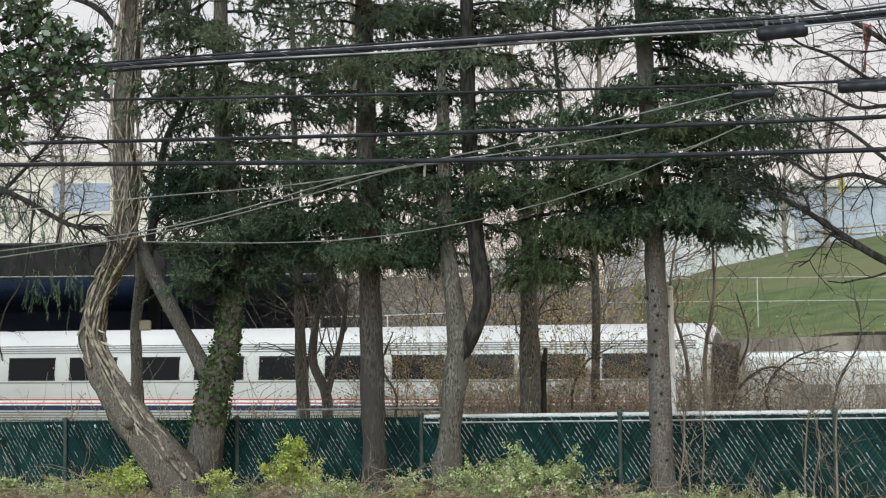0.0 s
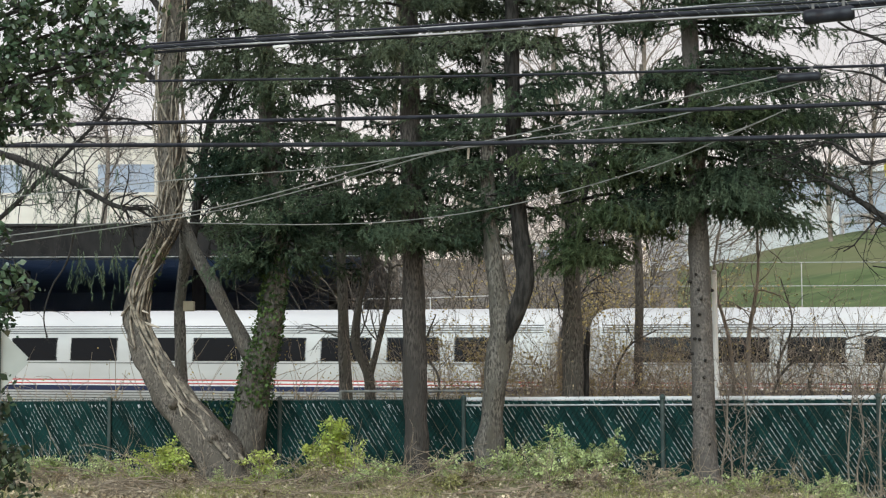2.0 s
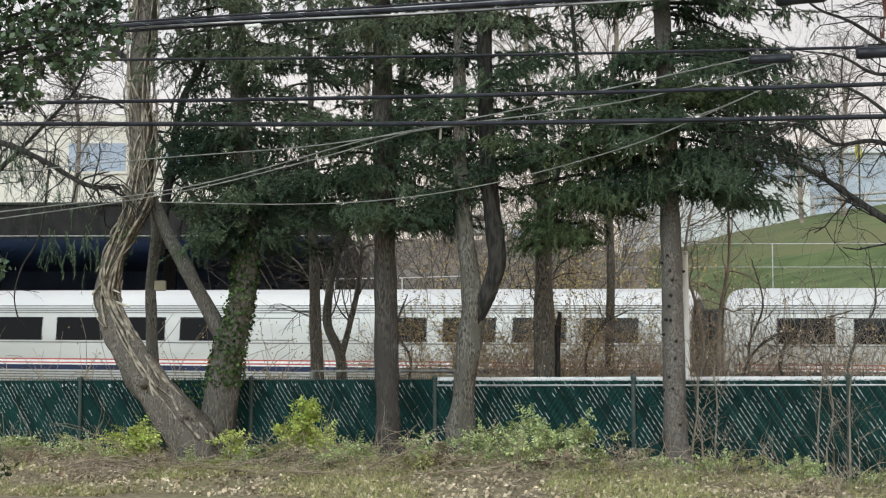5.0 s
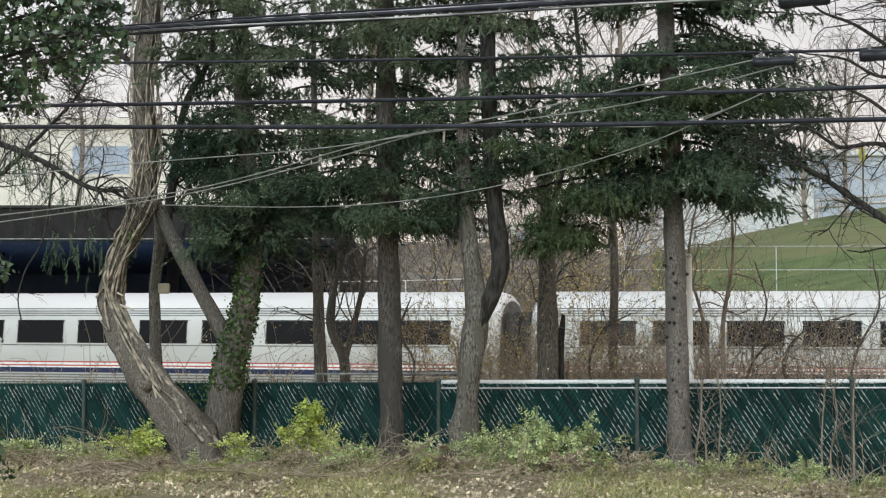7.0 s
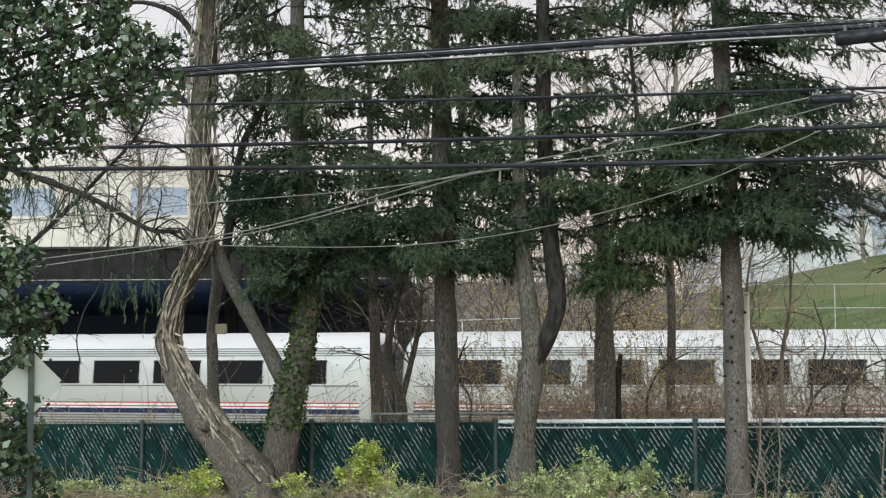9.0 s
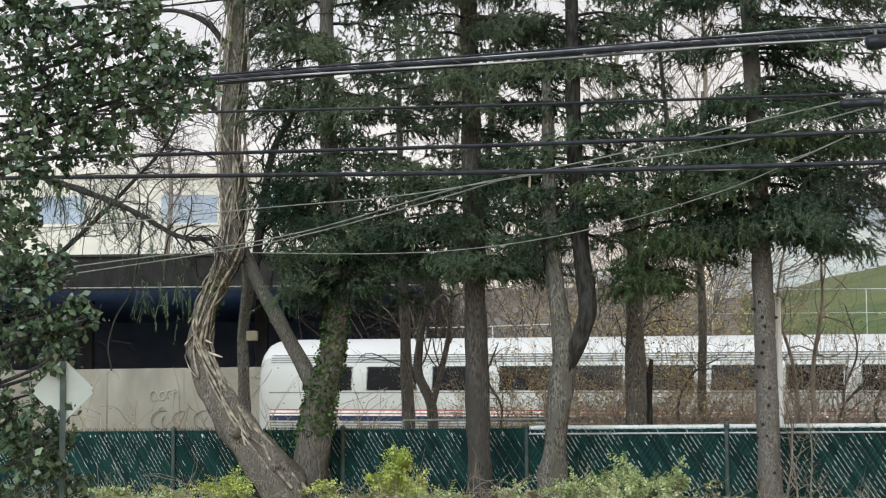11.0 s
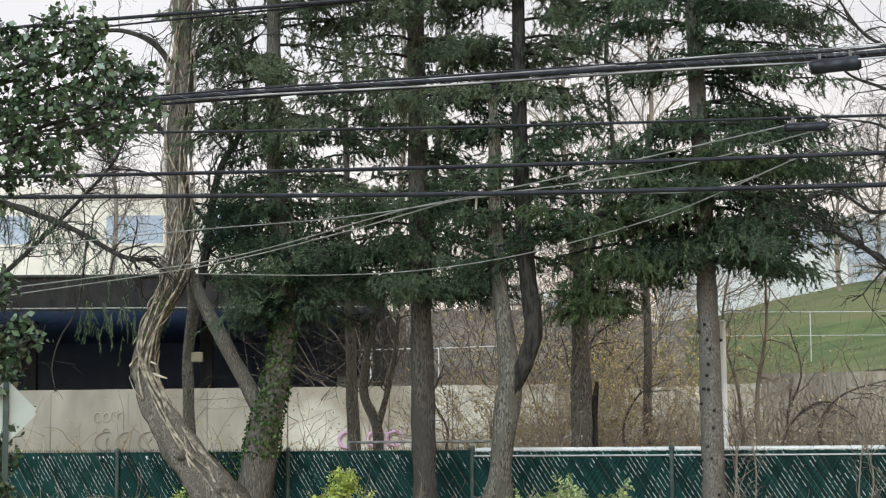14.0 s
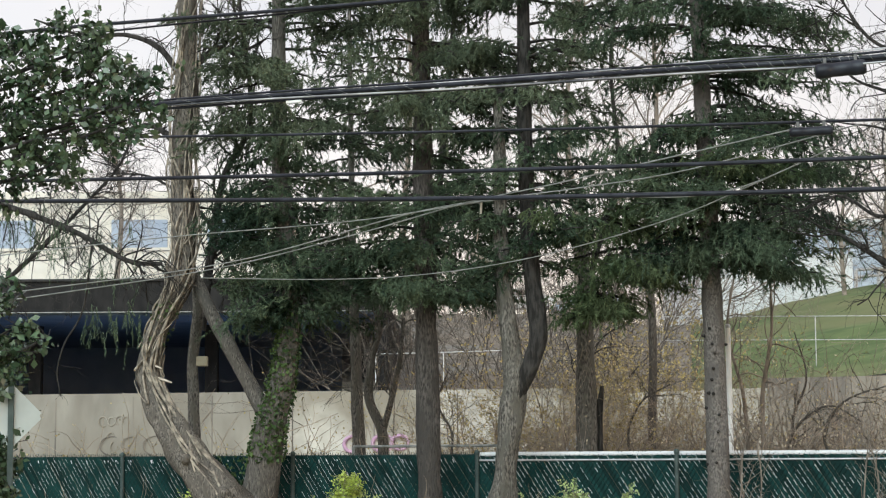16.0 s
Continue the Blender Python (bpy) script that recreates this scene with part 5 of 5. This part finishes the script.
make_brush("brush", "bare brown brush behind the fence", 0.13, 0.26, 2.0, 9.0, 1.5, 2.4, 72, TWIG_RED, 21, 2, YELLOW_LEAF, 1500, 0.028)
make_brush("brush", "brown twiggy brush with a few yellow leaves", -0.05, 0.13, 2.0, 9.0, 1.4, 2.3, 62, TWIG_PALE, 22, 2, YELLOW_LEAF, 5000, 0.028)
make_brush("brush", "pale dry thicket between fence and track", -0.02, 0.20, 2.0, 7.0, 1.4, 2.1, 100, TWIG_PALE, 27)
make_brush("brush", "tangled ruddy undergrowth close behind the fence", 0.015, 0.25, 1.0, 6.0, 1.3, 2.3, 230, TWIG_RED, 29, 2, LITTER, 3000, 0.03, 0.5)
make_brush("brush", "golden-leaved thicket beside the track", 0.015, 0.055, 5.0, 9.0, 1.7, 2.6, 34, TWIG_PALE, 23, 2, YELLOW_LEAF, 6000, 0.030)
make_brush("brush", "yellow-leaved thicket beside the track", 0.085, 0.145, 6.0, 11.0, 1.8, 2.7, 40, TWIG_PALE, 30, 2, YELLOW_LEAF, 6500, 0.030)
make_brush("brush", "dry weeds behind the fence", -0.26, -0.05, 1.0, 8.0, 1.6, 2.0, 70, TWIG_PALE, 24, 1, YELLOW_LEAF, 700)
make_brush("brush", "bare brown saplings on the bank", -0.05, 0.11, 38, 46, 5.5, 8.5, 110, TWIG_DARK, 25, 3, thick=2.4)
make_brush("brush", "grey-brown leafless thicket along the crest of the bank", -0.06, 0.12, 66, 74, 10.5, 13.5, 100, TWIG, 26, 3, thick=2.8)
make_brush("brush", "golden-leaved bushes on the brown bank", 0.035, 0.135, 37, 42, 3.6, 4.9, 70, TWIG, 28, 2, YELLOW_LEAF, 9000, 0.062, thick=1.8)


# ---- fallen leaves and dry stalks on the verge ----


def make_litter():
    rng = np.random.default_rng(81)
    n = 24000
    x = rng.uniform(-9, 8.5, n)
    d = rng.uniform(0.1, 7.0, n)
    z = np.array([verge(p, q) for p, q in zip(x, d)]) + 0.02 * rng.normal(size=n) + 0.025
    c = np.stack([x, FENCE_AT - FENCE_SLOPE * x - d, z], 1)
    v, f = leaf_quads(c, 0.040, rng, 0.9, 1.4)
    tagged(from_arrays("fallen_leaves", v, f, LITTER), "dry tan fallen leaves on the verge", "leaves", kind="stuff")
    n = 46000
    x = rng.uniform(-9, 8.5, n)
    d = rng.uniform(0.2, 7.0, n)
    z = np.array([verge(p, q) for p, q in zip(x, d)])
    c = np.stack([x, FENCE_AT - FENCE_SLOPE * x - d, z], 1)
    keep = np.array([noise.noise(Vector((p[0] * 0.6, p[1] * 0.6, 5))) > -0.05 for p in c])
    v, f = blades(c[keep], np.tile([0, 0, 1.0], (keep.sum(), 1)), 0.15, 0.009, 0, 1.1, rng)
    tagged(from_arrays("weeds", v, f, VERGE_GRASS), "short green weeds and grass on the verge", "weeds", kind="stuff")
    tb = Tubes()
    for k in range(1500):
        x = rng.uniform(-9, 8.5)
        d = rng.uniform(0.4, 4.5)
        z = verge(x, d) + 0.02
        h = rng.normal(size=3) * np.array([1, 0.6, 0.25]) + np.array([0, 0, 0.15])
        leafless(tb, (x, FENCE_AT - FENCE_SLOPE * x - d, z), h, 0.25 + 0.6 * rng.random(), 0.0065, 1, rng, 0.05, 0.4, 3)
    for k in range(90):
        x = rng.uniform(-5.5, 0.5)
        d = rng.uniform(1.0, 4.2)
        h = np.array([rng.choice([-1, 1]), rng.normal() * 0.3, 0.12 + 0.1 * rng.random()])
        leafless(tb, (x, FENCE_AT - FENCE_SLOPE * x - d, verge(x, d) + 0.03), h, 0.7 + 0.7 * rng.random(), 0.012, 1, rng, 0.06, 0.3, 4)
    tagged(tb.make("dry_stalks", TWIG_PALE), "tangled dry stalks on the verge", "stalks", kind="stuff")


make_litter()

# ---- smaller things ----


def lathe(pts, sides=16):
    """Verts and quads of a turned shape along x from (x, radius) pairs."""
    return tube_arrays([(x, 0, 0) for x, r in pts], [r for x, r in pts], sides)


def make_splice(place, length, radius, tilt, label):
    top = empty("splice_case", place)
    top.rotation_euler = (0, -tilt, radians(-12))
    tagged(top, label, "splice case", "cable splice cases")
    L = length / 2
    v, f = lathe([(-L, 0.001), (-L, radius * 0.8), (-L + 0.03, radius), (-0.4 * L, radius), (-0.38 * L, radius * 0.94), (0.4 * L, radius * 0.94), (0.42 * L, radius), (L - 0.03, radius), (L, radius * 0.8), (L, 0.001)])
    from_arrays("body", v, f, CABLE, top, "", True)
    for x in (-0.6 * L, 0.6 * L):
        bm = bmesh.new()
        box(bm, x - 0.015, x + 0.015, -0.02, 0.02, radius * 0.8, radius + 0.05, 0.004)
        part("hanger", bm, RIB, top, "metal strap")


make_splice((3.334, 17.800, 4.587), 0.40, 0.045, 0.02, "black splice case hung on a thin overhead cable")
make_splice((3.526, 17.300, 5.076), 0.46, 0.07, 0.06, "large black splice case under the lashed cable")
make_splice((4.186, 17.000, 4.514), 0.46, 0.055, 0.02, "black splice case on an overhead cable")
make_cable("cable", [(-8.485, 24.100, 5.731), (-3.229, 21.100, 5.547), (0.000, 19.600, 5.455), (2.137, 18.100, 5.291), (3.232, 17.600, 5.248), (4.004, 17.300, 5.248), (5.530, 16.600, 5.306)], 0.012, CABLE, "black cable lashed above the thick cable")
make_cable("cable", [(-8.473, 24.000, 6.596), (-5.289, 22.600, 6.660), (-1.268, 20.800, 6.534), (2.364, 19.000, 6.418), (5.5, 16.5, 6.55)], 0.021, CABLE, "black overhead cable high above the verge")
make_cable("cable", [(-8.470, 24.000, 6.487), (-4.420, 22.300, 6.565), (-1.399, 20.900, 6.520), (2.365, 19.000, 6.464), (5.5, 16.4, 6.60)], 0.012, CABLE, "thin black overhead cable high above the verge")

make_cable("cable", [(-8.449, 24.05, 5.625), (-3.213, 21.05, 5.440), (0.000, 19.55, 5.345), (2.124, 18.05, 5.195), (3.213, 17.55, 5.150), (5.495, 16.55, 5.175)], 0.016, CABLE, "black cable lashed below the thick cable")
make_cable("cable", [(-8.449, 24.1, 5.70), (-3.213, 21.1, 5.515), (0.000, 19.55, 5.425), (1.4, 18.6, 5.335), (2.6, 17.9, 5.30), (3.9, 17.2, 5.245), (5.495, 16.55, 5.36)], 0.007, ALU, "thin bright strand slung along the thick cable")
# lashing wire wound round the thick cable
c = spline([(-8.449, 24.000, 5.671), (-3.213, 21.000, 5.490), (0.000, 19.500, 5.389), (2.124, 18.000, 5.227), (3.213, 17.500, 5.185), (3.980, 17.200, 5.180), (5.495, 16.500, 5.224)], 1800)
a = np.linspace(0, 2 * math.pi * 48, 1800)
h = c + 0.027 * np.stack([np.zeros(1800), np.cos(a), np.sin(a)], 1)
v, f = tube_arrays(h, np.full(1800, 0.0022), 3)
tagged(from_arrays("lashing_wire", v, f, CABLE_GREY), "bright lashing wire wound round the thick cable", "cable", "overhead cables")
bm = bmesh.new()
box(bm, -0.085, 0.085, -0.012, 0.012, -0.014, 0.014, 0.003)
tag = finish("cable_tag", bm, WHITE_PAINT)
tag.location = (-1.726, 20.200, 5.348)
tag.rotation_euler = (0, radians(-3), radians(-12))
tagged(tag, "small white marker tag on the lashed cable", "tag")


def make_pole():
    top = empty("thin_pole", (3.977, 28.044, 0))
    tagged(top, "thin white metal pole beside the pine trunk", "pole")
    v, f = tube_arrays([(0, 0, -0.2), (-0.01, 0, 1.8), (-0.02, 0, 3.42)], [0.042, 0.042, 0.040], 12)
    from_arrays("shaft", v, f, WHITE_PAINT, top, "", True)
    bm = bmesh.new()
    bmesh.ops.create_uvsphere(bm, u_segments=10, v_segments=6, radius=0.045, matrix=Matrix.Translation((-0.02, 0, 3.42)))
    part("cap", bm, GALVANISED, top)


make_pole()


def make_diamond_sign(name, place, half, ground_z, material, label, turn, post):
    top = empty(name, (place[0], place[1], ground_z))
    top.rotation_euler = (0, 0, turn)
    tagged(top, label, "road sign")
    z = place[2] - ground_z
    bm = bmesh.new()
    vs = [bm.verts.new(p) for p in ((0, 0, z - half), (half, 0, z), (0, 0, z + half), (-half, 0, z))]
    fc = bm.faces.new(vs)
    bmesh.ops.bevel(bm, geom=bm.verts[:], offset=half * 0.12, segments=3, affect="VERTICES")
    got = bmesh.ops.extrude_face_region(bm, geom=bm.faces[:])
    bmesh.ops.translate(bm, vec=(0, 0.004, 0), verts=[e for e in got["geom"] if isinstance(e, bmesh.types.BMVert)])
    bmesh.ops.recalc_face_normals(bm, faces=bm.faces)
    part("plate", bm, material, top)
    bm = bmesh.new()
    box(bm, -0.025 * post, 0.025 * post, -0.035 * post, -0.003, -0.3, z + half * 0.9, 0.004)
    part("post", bm, FENCE_POST, top, "dark ribbed steel post")


make_diamond_sign("road_sign", (-3.900, 16.800, 1.950), 0.285, 0.0, SIGN_BACK, "back of a pale diamond road sign among evergreen leaves", 0.1, 1.0)
make_diamond_sign("road_sign", (23.983, 103.000, 13.833), 0.75, 11.0, YELLOW_SIGN, "bright yellow diamond road sign on the bank", 1.05, 2.0)


def make_railing(name, pts, height, label, mid=True, material=WHITE_PAINT, r=0.04):
    top = tagged(empty(name), label, "railing")
    p = [np.array(q) for q in pts]
    for q in p:
        v, f = tube_arrays([q - np.array([0, 0, 0.2]), q + np.array([0, 0, height])], [r, r], 8)
        from_arrays("post", v, f, material, top, "", True)
    for a, b in zip(p, p[1:]):
        for h in ((height, height * 0.5) if mid else (height,)):
            v, f = tube_arrays([a + np.array([0, 0, h]), b + np.array([0, 0, h])], [r * 0.75] * 2, 8)
            from_arrays("rail", v, f, material, top, "", True)


make_railing("railing", [(-2.926, 69.000, 4.235), (-0.488, 69.000, 4.275), (1.748, 69.000, 4.336)], 0.95, "white pipe railing above the retaining wall", False, WHITE_PAINT, 0.022)
make_railing("boundary_fence", [(7.508, 70.000, 4.789), (13.264, 71.000, 4.834), (18.955, 71.000, 4.834)], 1.75, "thin pale metal fence along the grass bank", True, GALVANISED, 0.022)
make_railing("guard_rail", [(21.701, 104.000, 10.643), (22.932, 104.000, 10.736), (24.471, 104.000, 10.859), (26.319, 104.000, 11.014), (28.473, 104.000, 11.106)], 0.75, "pale metal guard rail at the top of the bank", True, GALVANISED, 0.11)


def make_parked_car(place, turn, paint, label):
    top = empty("parked_car", place)
    top.rotation_euler = (0, 0, turn)
    tagged(top, label, "car")
    prof = [(-2.1, 0.35), (-2.15, 0.75), (-1.9, 0.95), (-1.35, 1.02), (-0.75, 1.45), (0.9, 1.5), (1.6, 1.1), (2.1, 0.95), (2.15, 0.4)]
    bm = bmesh.new()
    a = [bm.verts.new((x, -0.85 if z < 1.1 else -0.68, z)) for x, z in prof]
    b = [bm.verts.new((x, 0.85 if z < 1.1 else 0.68, z)) for x, z in prof]
    bm.faces.new(a)
    bm.faces.new(b[::-1])
    for i in range(len(prof)):
        j = (i + 1) % len(prof)
        bm.faces.new((a[j], a[i], b[i], b[j]))
    bmesh.ops.recalc_face_normals(bm, faces=bm.faces)
    bmesh.ops.bevel(bm, geom=bm.edges[:], offset=0.05, segments=2, affect="EDGES")
    part("body", bm, paint, top)
    for x0, x1 in ((-1.05, -0.1), (0.0, 0.95)):
        bm = bmesh.new()
        box(bm, x0, x1, -0.80, -0.74, 1.08, 1.38, 0.02)
        part("side_window", bm, GLASS_DARK, top)
    for x in (-1.35, 1.35):
        for y in (-0.8, 0.8):
            bm = bmesh.new()
            bmesh.ops.create_cone(bm, cap_ends=True, segments=18, radius1=0.33, radius2=0.33, depth=0.2, matrix=Matrix.Translation((x, y, 0.33)) @ Matrix.Rotation(radians(90), 4, "X"))
            w = part("wheel", bm, BLACK, top)


def bank_top(u):
    return float(np.interp(u, [c[0] for c in CREST], [c[1] for c in CREST]))


make_railing("hand_rail", [(-1.645, 30.438, 0), (-0.387, 29.950, 0), (0.711, 29.524, 0)], 1.72, "pale weathered rail behind the slatted fence", False, CABLE_GREY, 0.028)
make_parked_car((3.2, 105.5, bank_top(0.03)), 0.1, WHITE_PAINT, "white parked car on top of the bank")
make_parked_car((7.4, 106, bank_top(0.07)), 0.1, BLUE_ROOF, "pale blue-grey parked car on top of the bank")


def make_far_building():
    top = empty("far_building", (52, 165, 0))
    tagged(top, "long blue-grey building in the distance", "building")
    bm = bmesh.new()
    box(bm, -22, 40, 0, 15, 0, 21, 0.1)
    part("wall", bm, BLUE_ROOF, top)
    bm = bmesh.new()
    box(bm, -22.5, 40.5, -0.4, 15.4, 21, 21.5, 0.1)
    part("roof", bm, WHITE_WALL, top)


make_far_building()


# graffiti tags and joints on the wall
def wall_panel_joint(x):
    bm = bmesh.new()
    y = wall_y(x)
    box(bm, x - 0.025, x + 0.025, y - 0.012, y + 0.02, 0, 3.70, 0.0)
    finish("panel_joint", bm, CONCRETE_DARK, bpy.data.objects["retaining_wall"])


for k in range(12):
    wall_panel_joint(-29 + 2.9 * k)
for x, z, r, material in ((-3.6, 1.95, 0.36, PINK), (-2.6, 1.98, 0.36, PINK), (-2.0, 2.0, 0.30, PINK), (-12.4, 1.95, 0.42, CONCRETE_DARK), (-11.6, 1.95, 0.42, CONCRETE_DARK), (-10.8, 1.95, 0.42, CONCRETE_DARK)):
    a = np.linspace(0, 2 * math.pi, 20)
    ring = np.stack([x + r * np.cos(a), np.full(20, wall_y(x) - 0.02), z + r * 0.8 * np.sin(a)], 1)
    v, f = tube_arrays(ring, np.full(20, 0.07 if material is PINK else 0.022), 5)
    ob = from_arrays("graffiti", v, f, material, bpy.data.objects["retaining_wall"], "faded sprayed loop", True)


for k in range(9):
    gr = np.random.default_rng(300 + k)
    x, z, r = 2.6 + 0.75 * k, 1.72 + 0.1 * gr.random(), 0.16 + 0.12 * gr.random()
    a = np.linspace(0, 1.6 * math.pi, 16) + gr.random() * 6
    ring = np.stack([x + r * 1.5 * np.cos(a), np.full(16, wall_y(x) - 0.02 + (0.15 if x > 3.6 else 0)), z + r * np.sin(a)], 1)
    v, f = tube_arrays(ring, np.full(16, 0.06), 5)
    from_arrays("graffiti", v, f, BLUE_ROOF if k % 3 else WHITE_PAINT, bpy.data.objects["retaining_wall_low"], "pale sprayed scrawl", True)
for x, z, r, a0, a1 in ((-12.72, 2.82, 0.15, 0.4, 5.4), (-12.40, 2.82, 0.13, 0.4, 6.3), (-12.12, 2.86, 0.12, 1.2, 4.4), (-11.86, 2.84, 0.12, -1.2, 4.0), (-12.42, 2.27, 0.12, 0.3, 3.4), (-12.25, 1.90, 0.18, 2.0, 5.0)):
    a = np.linspace(a0, a1, 12)
    line = np.stack([x + r * np.cos(a), np.full(12, wall_y(x) - 0.03), z + r * 1.2 * np.sin(a)], 1)
    v, f = tube_arrays(line, np.full(12, 0.020), 5)
    from_arrays("graffiti", v, f, CONCRETE_PALE, bpy.data.objects["retaining_wall"], "pale sprayed scrawl", True)

# small beige box on the thin grey trunk
bm = bmesh.new()
box(bm, -0.09, 0.09, -0.06, 0.06, -0.08, 0.08, 0.015)
birdbox = finish("junction_box", bm, BOX_TAN)
birdbox.location = Vector((-4.10, 30.847, 3.10))
tagged(birdbox, "small beige box fixed to the thin grey trunk", "box")


# the engine ahead of the coaches: a low grey hood
def make_engine():
    top = tagged(empty("locomotive"), "low pale grey locomotive coupled ahead of the coaches", "locomotive")
    bm = bmesh.new()
    box(bm, -9.5, 9.5, -1.35, 1.35, 0.7, 2.55, 0.12)
    part("hood", bm, STEEL, top)
    bm = bmesh.new()
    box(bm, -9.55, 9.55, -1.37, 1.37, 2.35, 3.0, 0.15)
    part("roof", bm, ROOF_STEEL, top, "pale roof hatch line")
    for k in range(8):
        bm = bmesh.new()
        box(bm, -8.5 + 2.2 * k, -7.2 + 2.2 * k, -1.385, -1.34, 1.3, 2.1, 0.02)
        part("grille", bm, RIB, top, "louvred grille")
    for x in (-6, 6):
        bm = bmesh.new()
        box(bm, x - 2.0, x + 2.0, -1.2, 1.2, 0.25, 0.7, 0.08)
        part("bogie", bm, BLACK, top, "dark steel bogie")
    return top


ENGINE = make_engine()


def motions():
    rows_t = [0, 0.05, 0.1, 0.2] + [0.25 * k for k in range(1, 64)] + [15.8, 15.9, 15.95, 16.0]
    turn = math.degrees(math.atan2(-TRACK_SLOPE, 1))
    ux, uy = math.cos(radians(turn)), math.sin(radians(turn))
    for k, car in enumerate(TRAIN):
        rows = []
        for t in rows_t:
            s = START + SPEED * t - CAR * (k + 0.5)
            rows.append((t, pose(s * ux, TRACK_AT + s * uy, RAIL_TOP - GRADE * s, 0, math.degrees(GRADE), turn)))
        walk(car, rows)
    rows = []
    for t in rows_t:
        s = START + SPEED * t + 10.0
        rows.append((t, pose(s * ux, TRACK_AT + s * uy, RAIL_TOP - GRADE * s, 0, math.degrees(GRADE), turn)))
    walk(ENGINE, rows)


START, SPEED = 9.82, 10.21
motions()
